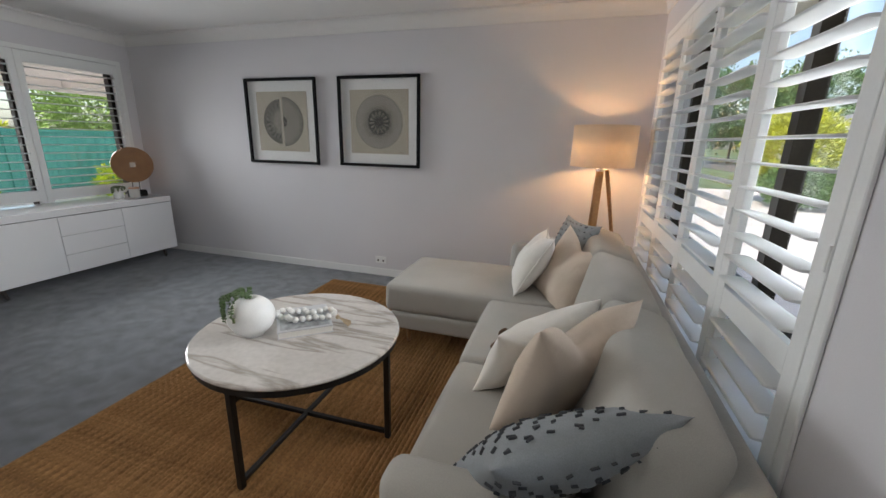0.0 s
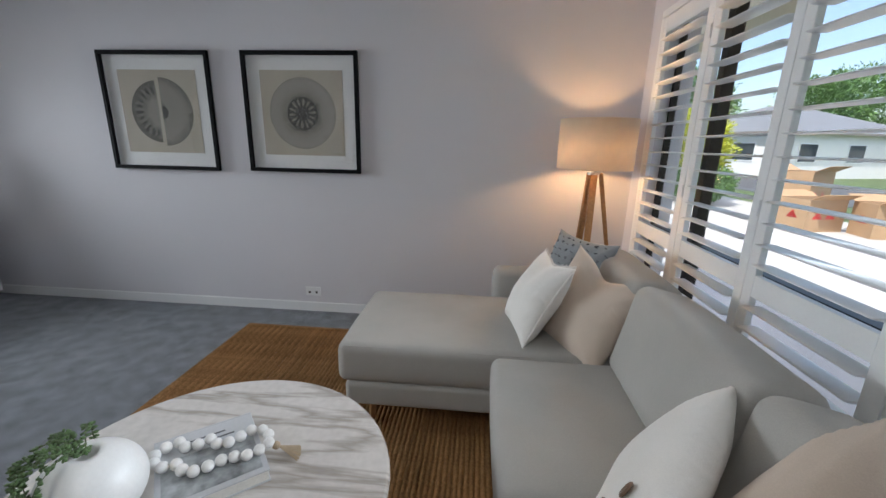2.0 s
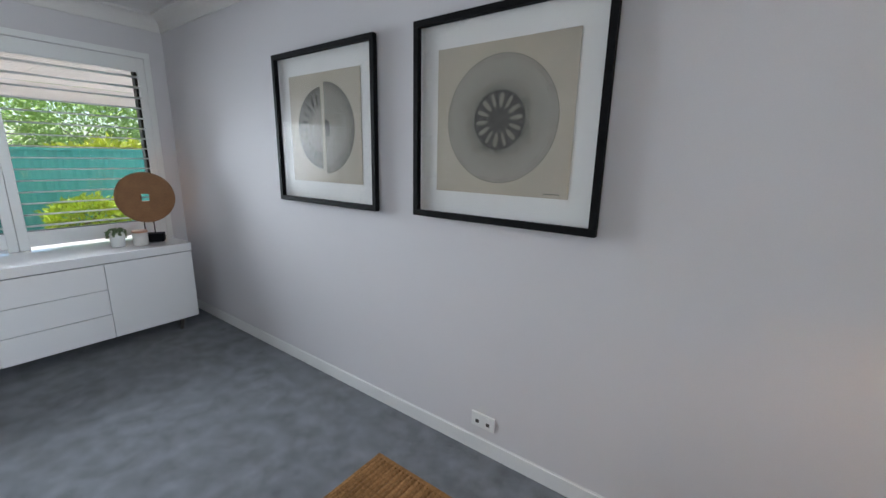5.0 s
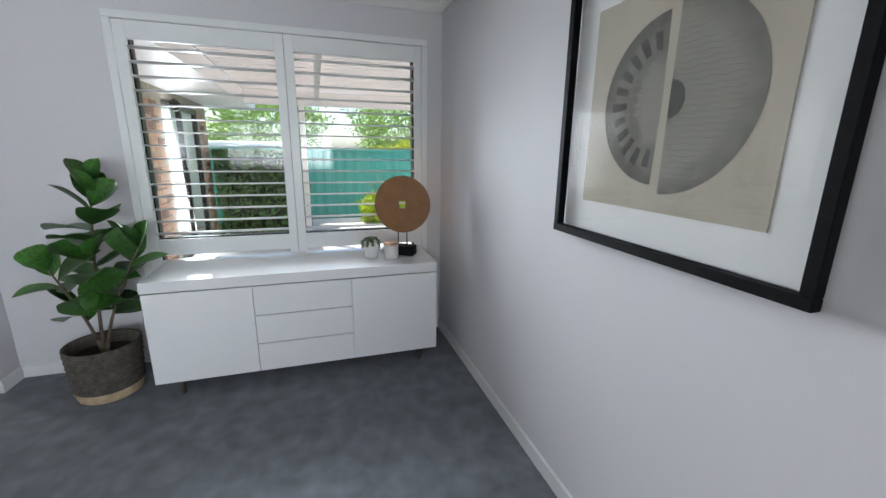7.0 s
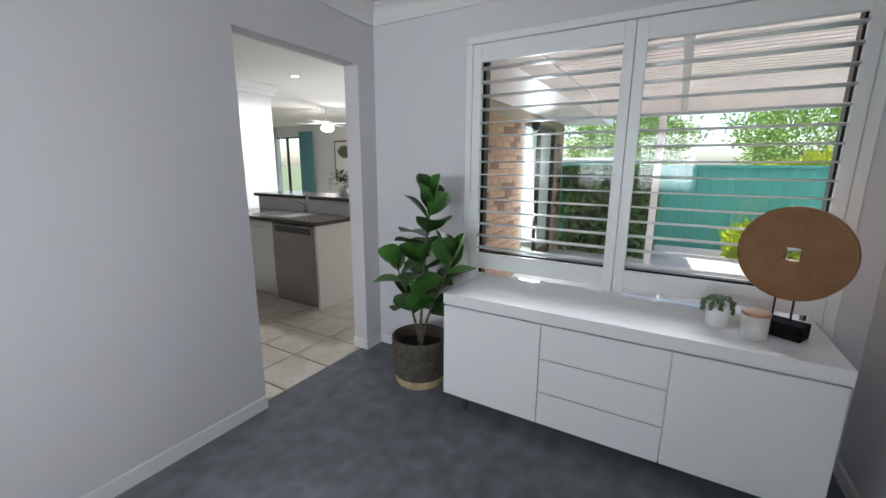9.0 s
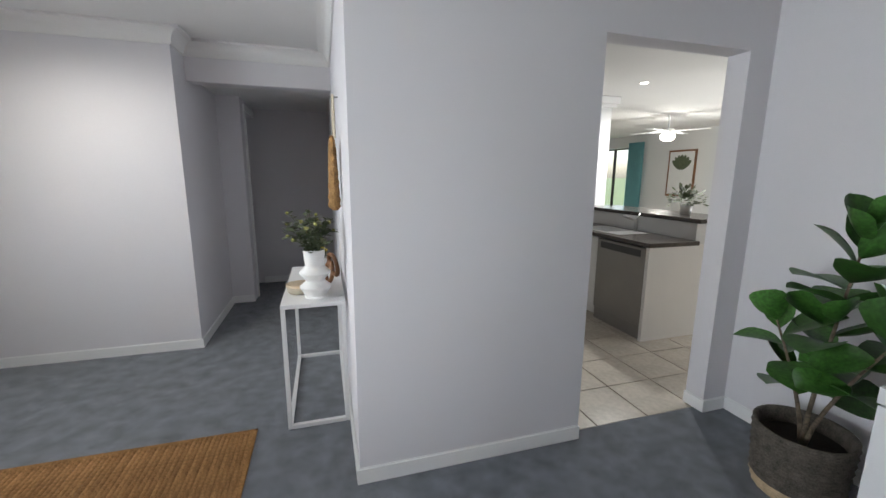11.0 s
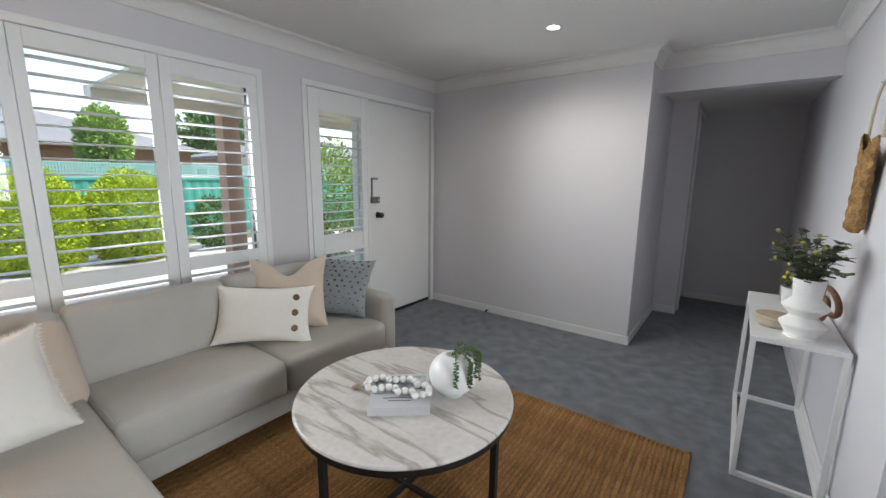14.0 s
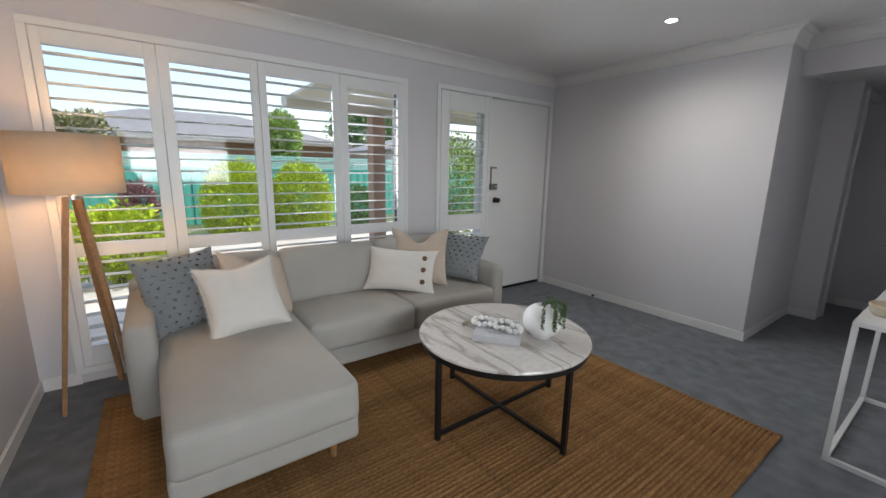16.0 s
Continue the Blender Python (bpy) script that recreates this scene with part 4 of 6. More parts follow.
pb = picture(-2.708, -1.888, 1.096, 1.905, "black-framed print of a round grey radial figure on beige")
OUTER = washed_ink("ink_outer_disc", ((0.0, 0.10), (0.42, 0.125), (0.52, 0.20), (0.66, 0.275), (0.88, 0.315), (1.0, 0.26)), 0.24)
bm = bmesh.new()
sector(bm, 0.0, 0.24, 0, 360, -0.0148, 72)
part("outer_disc", bm, OUTER, pb, "grey printed disc fading outwards")
bm = bmesh.new()
for k in range(90):
    for j in range(9):
        a = 4 * k + (2 if j % 2 else 0)
        sector(bm, 0.126 + 0.0122 * j, 0.1276 + 0.0122 * j, a, a + 2.2, -0.0151, 2)
sector(bm, 0.2375, 0.2395, 0, 360, -0.0151, 72)
part("outer_stippling", bm, INK_M, pb, "fine radial stippling")
bm = bmesh.new()
sector(bm, 0.0, 0.111, 0, 360, -0.0153, 56)
part("inner_disc", bm, INK_D, pb, "dark printed inner wheel")
bm = bmesh.new()
for k in range(14):
    a = radians(360 / 14 * k + 6)
    ca, sa = math.cos(a), math.sin(a)
    pts = []
    for i in range(16):
        f = 2 * math.pi * i / 16
        u = 0.074 + 0.027 * math.cos(f)
        v = 0.0125 * math.sin(f) * (0.55 + 0.45 * (u - 0.047) / 0.054) * (0.85 + 0.15 * math.sin(k * 2.7))
        pts.append((u * ca - v * sa, u * sa + v * ca))
    flat(bm, pts, -0.0158)
part("inner_petals", bm, INK_P, pb, "pale printed petals")
block("signature", 0.2, 0.262, -0.0152, -0.0146, -0.272, -0.268, INK_M, pb, "small pencilled signature line")

# ---- wall outlet, door stop, downlight ----
ol = thing("wall_outlet", -2.31, -0.001, 0.165, 0, "white plastic power outlet on the wall", "power outlet")
block("plate", -0.06, 0.06, -0.009, 0, -0.036, 0.036, TRIM, ol, bevel=0.003, seg=2)
for k in (-1, 1):
    block("rocker", 0.028 * k - 0.006, 0.028 * k + 0.006, -0.012, -0.0085, 0.012, 0.026, TRIM, ol)
    block("socket_slots", 0.028 * k - 0.009, 0.028 * k + 0.009, -0.0098, -0.0088, -0.016, 0.002, INK_D, ol)
ds = thing("door_stop", -0.755, -4.443, 0.034, 0, "small metal door stop on the skirting board", "door stop")
bm = bmesh.new()
cyl(bm, (0, 0, 0), (0, 0.05, 0), 0.006, n=10)
part("stem", bm, CHROME, ds)
bm = bmesh.new()
cyl(bm, (0, 0.05, 0), (0, 0.065, 0), 0.011, n=12)
part("rubber_tip", bm, BLACK, ds)
LIGHT_ON = mat("led_diffuser", (0.9, 0.9, 0.88), 0.5, emit=(1.0, 0.93, 0.82), emit_strength=9)


def downlight(x, y, z, label="lit white recessed LED downlight in the ceiling"):
    d = thing("downlight", x, y, z, 0, label, "downlight", "recessed ceiling lights")
    bm = bmesh.new()
    lathe(bm, [(0.036, -0.004), (0.05, -0.006), (0.056, -0.002), (0.056, 0), (0.036, 0), (0.036, -0.004)], 32)
    part("ring", bm, TRIM, d, "", True)
    bm = bmesh.new()
    lathe(bm, [(0, -0.0035), (0.036, -0.0035), (0.036, -0.001), (0, -0.001)], 32)
    part("diffuser", bm, LIGHT_ON, d, "glowing diffuser")
    return d


downlight(-1.612, -3.66, CZ)
lamp("downlight_beam", "SPOT", look((-1.612, -3.66, CZ - 0.02), (-1.612, -3.66, 0)), 15, (1, 0.94, 0.85), cone=165, radius=0.05)


# ---- sideboard ----
sb = thing("sideboard", -5.07, -0.98, 0, 0, "glossy white lacquered sideboard with doors and drawers", "sideboard")
DARKLEG = mat("dark_wood_foot", (0.06, 0.05, 0.045), 0.5, var=0.2)
block("carcass", -0.245, 0.232, -0.798, 0.798, 0.104, 0.62, LACQ, sb, bevel=0.002)
block("top", -0.25, 0.25, -0.805, 0.805, 0.628, 0.688, LACQ, sb, "thick glossy white top", bevel=0.003, seg=2)
for y0, y1 in ((-0.80, -0.272), (0.272, 0.80)):
    block("door", 0.233, 0.2505, y0, y1, 0.104, 0.622, LACQ, sb, bevel=0.0015)
for z0, z1 in ((0.104, 0.272), (0.277, 0.446), (0.451, 0.622)):
    block("drawer", 0.233, 0.2505, -0.268, 0.268, z0, z1, LACQ, sb, bevel=0.0015)
for y in (-0.71, 0.71):
    for x in (-0.18, 0.16):
        bm = bmesh.new()
        cyl(bm, (x + 0.03, y - 0.02 * (1 if y > 0 else -1), 0), (x, y, 0.105), 0.012, 0.02, 14)
        part("foot", bm, DARKLEG, sb, "dark tapered foot", True)
SBZ = 0.689

# carved disc on a stand
DISC = mat("carved_wood_disc", (0.26, 0.125, 0.05), 0.6, var=0.12, scale=14, fine=120, bump=0.25)
disc = thing("disc_sculpture", -5.075, -0.345, SBZ, 62, "brown carved wooden disc with a square hole on a black base", "sculpture")
block("base", -0.085, 0.085, -0.045, 0.045, 0, 0.062, BLACK, disc, "black block base", bevel=0.003)
bm = bmesh.new()
N = 64
R0, hole, th = 0.186, 0.026, 0.013
ringo = {}
for s in (-1, 1):
    o = [bm.verts.new((R0 * math.cos(2 * math.pi * i / N), s * th, 0.335 + R0 * math.sin(2 * math.pi * i / N))) for i in range(N)]
    mid = [bm.verts.new(((R0 - 0.012) * math.cos(2 * math.pi * i / N), s * (th + 0.004), 0.335 + (R0 - 0.012) * math.sin(2 * math.pi * i / N))) for i in range(N)]
    inn = []
    for i in range(N):
        a = 2 * math.pi * i / N
        k = hole / max(abs(math.cos(a)), abs(math.sin(a)))
        inn.append(bm.verts.new((k * math.cos(a), s * (th + 0.004), 0.335 + k * math.sin(a))))
    ringo[s] = (o, mid, inn)
    for i in range(N):
        j = (i + 1) % N
        bm.faces.new((o[i], o[j], mid[j], mid[i]))
        bm.faces.new((mid[i], mid[j], inn[j], inn[i]))
for i in range(N):
    j = (i + 1) % N
    bm.faces.new((ringo[-1][0][i], ringo[-1][0][j], ringo[1][0][j], ringo[1][0][i]))
    bm.faces.new((ringo[-1][2][i], ringo[-1][2][j], ringo[1][2][j], ringo[1][2][i]))
bmesh.ops.recalc_face_normals(bm, faces=bm.faces)
part("disc", bm, DISC, disc, "brown carved wooden disc")
for x in (-0.03, 0.03):
    bm = bmesh.new()
    cyl(bm, (x, 0, 0.062), (x, 0, 0.162), 0.004, n=8)
    part("pin", bm, IRON, disc)

# trailing plant in a white pot, candle jar
pp = thing("potted_succulent", -5.045, -0.56, SBZ, 0, "small white pot with a trailing green plant", "potted plant")
bm = bmesh.new()
lathe(bm, [(0, 0), (0.036, 0), (0.04, 0.004), (0.047, 0.09), (0.047, 0.098), (0.042, 0.098), (0.041, 0.08), (0, 0.08)], 28)
part("pot", bm, VASE_W, pp, "", True)
trailing("plant", pp, (0, 0, 0.1), 9, 0.12, 21, out=0.056, size=0.007)
cj = thing("candle_jar", -4.985, -0.44, SBZ, 0, "white frosted candle jar with a copper lid", "candle")
bm = bmesh.new()
lathe(bm, [(0, 0), (0.044, 0), (0.047, 0.004), (0.047, 0.094), (0, 0.094)], 32)
part("jar", bm, mat("frosted_jar", (0.66, 0.64, 0.62), 0.25, var=0.02), cj, "", True)
bm = bmesh.new()
lathe(bm, [(0, 0.094), (0.049, 0.094), (0.049, 0.106), (0.046, 0.109), (0, 0.109)], 32)
part("lid", bm, mat("copper_lid", (0.55, 0.33, 0.22), 0.4, metal=0.5), cj, "matt copper lid")

# ---- fiddle-leaf fig in a basket ----
FX, FY = -5.02, -2.07
FIG = mat("fig_leaf", (0.042, 0.12, 0.022), 0.36, var=0.35, scale=5, fine=60, random_tint=0.45)
BARK = mat("fig_bark", (0.13, 0.10, 0.07), 0.85, var=0.25, scale=40, bump=0.5)
BASK = mat("woven_basket_dark", (0.085, 0.073, 0.06), 0.9, var=0.3, scale=30, fine=150, bump=0.5)
BASK2 = mat("woven_basket_cream", (0.48, 0.36, 0.23), 0.9, var=0.15, scale=30, fine=150, bump=0.5)
fig = thing("fiddle_leaf_fig", FX, FY, 0, 0, "fiddle-leaf fig plant in a dark woven basket with a cream base", "potted plant")


def woven_ring(bm, z0, z1, r0, r1, rows, n=36):
    for k in range(rows):
        za, zb = z0 + (z1 - z0) * k / rows, z0 + (z1 - z0) * (k + 1) / rows
        ra, rb = r0 + (r1 - r0) * k / rows, r0 + (r1 - r0) * (k + 1) / rows
        rings = []
        for f, (r, z) in enumerate(((ra, za), ((ra + rb) / 2 + 0.006, (za + zb) / 2), (rb, zb))):
            rr = []
            for i in range(n):
                w = 0.003 * math.cos(math.pi * (i + k)) if f == 1 else 0
                a = 2 * math.pi * i / n
                rr.append(bm.verts.new(((r + w) * math.cos(a), (r + w) * math.sin(a), z)))
            rings.append(rr)
        for p, q in zip(rings, rings[1:]):
            for i in range(n):
                bm.faces.new((p[i], p[(i + 1) % n], q[(i + 1) % n], q[i]))


bm = bmesh.new()
woven_ring(bm, 0.003, 0.06, 0.142, 0.158, 4)
bmesh.ops.create_circle(bm, cap_ends=True, segments=36, radius=0.142, matrix=Matrix.Translation((0, 0, 0.003)))
bk = part("basket_base", bm, BASK2, fig, "cream woven base band", True)
bm = bmesh.new()
woven_ring(bm, 0.06, 0.30, 0.158, 0.172, 14)
lathe(bm, [(0.172, 0.30), (0.176, 0.308), (0.166, 0.31), (0.158, 0.30), (0.150, 0.06)], 36)
part("basket", bm, BASK, fig, "dark woven basket", True)
bm = bmesh.new()
bmesh.ops.create_circle(bm, cap_ends=True, segments=32, radius=0.155, matrix=Matrix.Translation((0, 0, 0.235)))
part("soil", bm, mat("soil", (0.02, 0.016, 0.012), 0.95, var=0.3, bump=0.8), fig)
STEMS = (((0.0, 0.0), (0.02, 0.09), 0.92), ((0.02, 0.02), (0.06, 0.27), 0.62), ((-0.01, -0.01), (0.05, -0.14), 0.52))
bm = bmesh.new()
for (bx, by), (tx, ty), tz in STEMS:
    n = 6
    for i in range(n):
        a, b = i / n, (i + 1) / n
        pa_, pb_ = (bx + (tx - bx) * a ** 1.4, by + (ty - by) * a ** 1.4, 0.23 + tz * a), (bx + (tx - bx) * b ** 1.4, by + (ty - by) * b ** 1.4, 0.23 + tz * b)
        cyl(bm, pa_, pb_, 0.010 - 0.006 * a, 0.010 - 0.006 * b, 8)
part("trunk", bm, BARK, fig, "thin grey-brown stems", True)


def leaf_mesh(l, w, fold, curl):
    """A broad fiddle-shaped leaf, narrow at its waist, with a fold along the middle rib and wavy edges."""
    verts, faces = [], []
    n = 9
    for i in range(n + 1):
        t = i / n
        ww = w * (0.42 * math.sin(math.pi * min(1, t * 1.9)) * (1 - t) + math.sin(math.pi * t ** 1.6) ** 0.8) * 0.62 + 0.002
        z = curl * (t * t) * l
        wave = 0.02 * w * math.sin(9 * t * math.pi)
        verts += [(-ww, t * l, z + fold * ww + wave), (-ww * 0.5, t * l, z + fold * ww * 0.35), (0, t * l, z), (ww * 0.5, t * l, z + fold * ww * 0.35), (ww, t * l, z + fold * ww - wave)]
    for i in range(n):
        for j in range(4):
            a = 5 * i + j
            faces.append((a, a + 1, a + 6, a + 5))
    me = bpy.data.meshes.new("leaf")
    me.from_pydata(verts, [], faces)
    for p in me.polygons:
        p.use_smooth = True
    me.materials.append(FIG)
    return me


LEAVES = [leaf_mesh(0.22, 0.135, 0.3, -0.25), leaf_mesh(0.20, 0.13, 0.4, 0.12), leaf_mesh(0.17, 0.11, 0.5, 0.3)]
rnd = random.Random(12)
for si, ((bx, by), (tx, ty), tz) in enumerate(STEMS):
    cnt = (18, 15, 10)[si]
    for k in range(cnt):
        f = (0.45, 0.4, 0.4)[si] + 0.6 * k / (cnt - 1)
        f = min(f, 1.0)
        p = Vector((bx + (tx - bx) * f ** 1.4, by + (ty - by) * f ** 1.4, 0.23 + tz * f))
        a = k * 137.5 + si * 60 + rnd.uniform(-15, 15)
        el = rnd.uniform(-12, 38) if f < 0.85 else rnd.uniform(35, 68)
        # leaves turn away from the wall and the shutters
        m = Matrix.Translation(p) @ Matrix.Rotation(radians(a), 4, "Z") @ Matrix.Rotation(radians(el), 4, "X") @ Matrix.Rotation(radians(rnd.uniform(-35, 35)), 4, "Y")
        tip = m @ Vector((0, 0.2, 0))
        if FX + tip.x < -5.31 or (FY + tip.y > -1.80 and tip.z < 0.72):
            continue
        o = new("leaf", LEAVES[rnd.choice((0, 0, 1, 1, 2)) if f < 0.9 else 2])
        o.parent = fig
        o.matrix_basis = m @ Matrix.Scale(rnd.uniform(0.8, 1.1), 4)

# ---- console table and what stands on it ----
WMETAL = mat("white_powder_coat", (0.74, 0.74, 0.74), 0.4, var=0.02, scale=10)
CX0, CX1, CY0, CY1, CH = -3.165, -2.838, -4.055, -3.14, 0.705
con = thing("console_table", (CX0 + CX1) / 2, (CY0 + CY1) / 2, 0, 0, "slim white metal console table against the wall", "console table")
hx, hy, t = (CX1 - CX0) / 2, (CY1 - CY0) / 2, 0.011
block("top", -hx, hx, -hy, hy, CH - 0.022, CH, WMETAL, con, bevel=0.002)
for sx in (-1, 1):
    for sy in (-1, 1):
        block("leg", sx * hx - (t * 2 if sx > 0 else 0), sx * hx + (0 if sx > 0 else t * 2), sy * hy - (t * 2 if sy > 0 else 0), sy * hy + (0 if sy > 0 else t * 2), 0, CH - 0.0225, WMETAL, con, bevel=0.0015)
for sx in (-1, 1):
    block("floor_rail", sx * hx - (t * 2 if sx > 0 else 0), sx * hx + (0 if sx > 0 else t * 2), -hy + 2 * t, hy - 2 * t, 0.0, 0.022, WMETAL, con)
for sy in (-1, 1):
    block("end_rail", -hx + 2 * t, hx - 2 * t, sy * hy - (t * 2 if sy > 0 else 0), sy * hy + (0 if sy > 0 else t * 2), 0.0, 0.022, WMETAL, con)

vs = thing("ribbed_vase", -3.015, -3.27, CH, 0, "white matt vase with stepped angular rings holding foliage", "vase")
bm = bmesh.new()
lathe(bm, [(0, 0), (0.062, 0), (0.056, 0.01), (0.083, 0.055), (0.082, 0.063), (0.05, 0.092), (0.05, 0.098), (0.083, 0.135), (0.082, 0.143), (0.05, 0.175), (0.05, 0.185), (0.058, 0.262), (0.054, 0.264), (0.045, 0.19), (0, 0.18)], 40)
part("body", bm, mat("white_bisque", (0.80, 0.79, 0.77), 0.7, var=0.02, scale=12, bump=0.08), vs)
LEAFD = mat("eucalypt_leaf", (0.085, 0.105, 0.055), 0.6, var=0.35, scale=30)
BUD = mat("yellow_green_bud", (0.30, 0.30, 0.09), 0.6, var=0.2)
rnd = random.Random(7)
bs, bl, bb = bmesh.new(), bmesh.new(), bmesh.new()
for k in range(26):
    a = rnd.uniform(0, 6.28)
    sp = rnd.uniform(0.07, 0.23)
    tip = Vector((sp * math.cos(a) * 0.62 + 0.01, sp * math.sin(a) * 1.15 - 0.02, 0.27 + rnd.uniform(0.03, 0.2)))
    if tip.x < -0.12:
        tip.x = -0.12
    base = Vector((0.01 * math.cos(a), 0.01 * math.sin(a), 0.2))
    prev = base
    for i in range(1, 7):
        f = i / 6
        p = base.lerp(tip, f) + Vector((0, 0, 0.05 * math.sin(math.pi * f)))
        cyl(bs, prev, p, 0.0016, n=5, caps=False)
        if f > 0.3:
            for j in range(4):
                b = rnd.uniform(0, 6.28)
                d = Vector((math.cos(b), math.sin(b), rnd.uniform(-0.3, 0.6))).normalized()
                l = rnd.uniform(0.03, 0.05)
                sd = d.cross(Vector((0, 0, 1))).normalized() * l * 0.38
                q = prev.lerp(p, rnd.random())
                vs4 = [bl.verts.new(c) for c in (q, q + d * l * 0.5 + sd, q + d * l, q + d * l * 0.5 - sd)]
                if all(v.co.x > -0.15 for v in vs4):
                    bl.faces.new(vs4)
        prev = p
    if k % 2 == 0:
        bmesh.ops.create_icosphere(bb, subdivisions=1, radius=0.011, matrix=Matrix.Translation(tip))
part("stems", bs, STEM, vs)
part("foliage", bl, LEAFD, vs, "dark olive-green leaves")
tagged(part("buds", bb, BUD, vs, "small yellow-green buds", True), kind="stuff")

bw_ = thing("lidded_bowl", -2.925, -3.37, CH, 0, "beige round bowl with a flat timber lid", "bowl")
bm = bmesh.new()
lathe(bm, [(0, 0), (0.056, 0), (0.067, 0.012), (0.07, 0.04), (0, 0.04)], 32)
part("body", bm, mat("beige_stoneware", (0.42, 0.37, 0.28), 0.5, var=0.08, scale=20), bw_, "", True)
bm = bmesh.new()
lathe(bm, [(0, 0.041), (0.074, 0.041), (0.075, 0.05), (0.072, 0.054), (0, 0.054)], 32)
part("lid", bm, mat("pale_timber_lid", (0.50, 0.40, 0.28), 0.6, var=0.1, scale=12), bw_, "pale timber lid")

sp = thing("small_potted_plant", -3.03, -3.86, CH, 0, "small pale pot with a leafy yellow-flowering plant", "potted plant")
bm = bmesh.new()
lathe(bm, [(0, 0), (0.048, 0), (0.06, 0.1), (0.055, 0.1), (0.053, 0.085), (0, 0.085)], 28)
part("pot", bm, mat("grey_white_pot", (0.62, 0.62, 0.61), 0.5, var=0.04), sp, "", True)
bl, bb = bmesh.new(), bmesh.new()
for k in range(90):
    d = Vector((rnd.uniform(-1, 1), rnd.uniform(-1, 1), rnd.uniform(0.1, 1.2))).normalized()
    q = Vector((0, 0, 0.09)) + d * rnd.uniform(0.02, 0.075)
    l = 0.028
    sd = d.cross(Vector((0.3, 0.2, 1))).normalized() * l * 0.4
    bl.faces.new([bl.verts.new(c) for c in (q, q + d * l * 0.5 + sd, q + d * l, q + d * l * 0.5 - sd)])
for k in range(6):
    a = k * 1.1
    bmesh.ops.create_icosphere(bb, subdivisions=1, radius=0.012, matrix=Matrix.Translation((0.05 * math.cos(a), 0.05 * math.sin(a), 0.15 + 0.01 * (k % 3))))
part("foliage", bl, LEAFD, sp, "green leaves")
tagged(part("flowers", bb, mat("yellow_flower", (0.6, 0.5, 0.08), 0.6), sp, "yellow flower heads", True), kind="stuff")

sc = thing("knot_sculpture", -3.105, -3.46, CH, 20, "brown carved wooden link sculpture leaning by the wall", "sculpture")
WAL = mat("walnut_wood", (0.19, 0.085, 0.035), 0.4, var=0.2, scale=8, fine=60)
for k, (rx, oz, oy) in enumerate(((55, 0.055, -0.04), (-35, 0.12, 0.03))):
    bm = bmesh.new()
    M = 36
    ring_pts = []
    for i in range(M):
        a = 2 * math.pi * i / M
        c = Vector((0, 0.075 * math.cos(a), 0.045 * math.sin(a)))
        nrm = Vector((0, math.cos(a) / 0.075, math.sin(a) / 0.045)).normalized()
        ring_pts.append([bm.verts.new(c + nrm * 0.013 * math.cos(b) + Vector((0.013 * math.sin(b), 0, 0))) for b in [2 * math.pi * j / 8 for j in range(8)]])
    for i in range(M):
        for j in range(8):
            bm.faces.new((ring_pts[i][j], ring_pts[(i + 1) % M][j], ring_pts[(i + 1) % M][(j + 1) % 8], ring_pts[i][(j + 1) % 8]))
    bmesh.ops.recalc_face_normals(bm, faces=bm.faces)
    bmesh.ops.rotate(bm, verts=bm.verts, cent=(0, 0, 0), matrix=Matrix.Rotation(radians(rx), 3, "X"))
    lo = min(v.co.z for v in bm.verts)
    bmesh.ops.translate(bm, verts=bm.verts, vec=(0, oy, -lo if k == 0 else oz - lo - 0.05))
    part("link", bm, WAL, sc, "", True)

# ---- woven wall hanging ----
wh = thing("woven_wall_hanging", -3.18, -3.40, 1.8, 0, "brown woven seagrass bag hanging by a rope loop on the wall", "wall hanging")
WOV = mat("seagrass", (0.30, 0.17, 0.065), 0.9, var=0.28, scale=26, fine=120, bump=0.7)
bm = bmesh.new()
n, mrows = 16, 18
vsx = {}
for s in (1, -1):
    for i in range(n + 1):
        for j in range(mrows + 1):
            u, v = -1 + 2 * i / n, j / mrows
            wdt = 0.135 - 0.10 * v ** 0.8
            top = -0.20 - 0.10 * (1 - abs(u)) ** 1.2 - 0.03 * max(0.0, u)
            z = top + (-0.63 - top) * v
            d = 0.032 * (max(0, 1 - u * u)) ** 0.5 * (0.5 + v * 0.5) * (1 if v < 0.95 else 0.4)
            edge = i in (0, n)
            key = (i, j, 0 if edge else s)
            if key not in vsx:
                rib = 0.004 * math.sin(j * 2.4) + 0.003 * math.cos(math.pi * (i + j))
                vsx[key] = bm.verts.new((0.042 + (d if s > 0 else -d) + rib, u * wdt, z))
for s in (1, -1):
    for i in range(n):
        for j in range(mrows):
            q = [vsx[(a, b, 0 if a in (0, n) else s)] for a, b in ((i, j), (i + 1, j), (i + 1, j + 1), (i, j + 1))]
            bm.faces.new(q)
bmesh.ops.recalc_face_normals(bm, faces=bm.faces)
part("pouch", bm, WOV, wh, "tapered seagrass pouch")
lp = []
for i in range(25):
    a = math.pi * i / 24
    lp.append((0.03, 0.125 * math.cos(a), -0.24 + 0.235 * math.sin(a) ** 0.7))
tube_loop("rope_loop", lp, 0.006, mat("pale_rope", (0.55, 0.47, 0.36), 0.9, var=0.1, scale=90), wh, False, "pale twisted rope loop")
bm = bmesh.new()
cyl(bm, (0.0, 0, -0.012), (0.045, 0, -0.012), 0.004, n=8)
part("hook", bm, CHROME, wh)

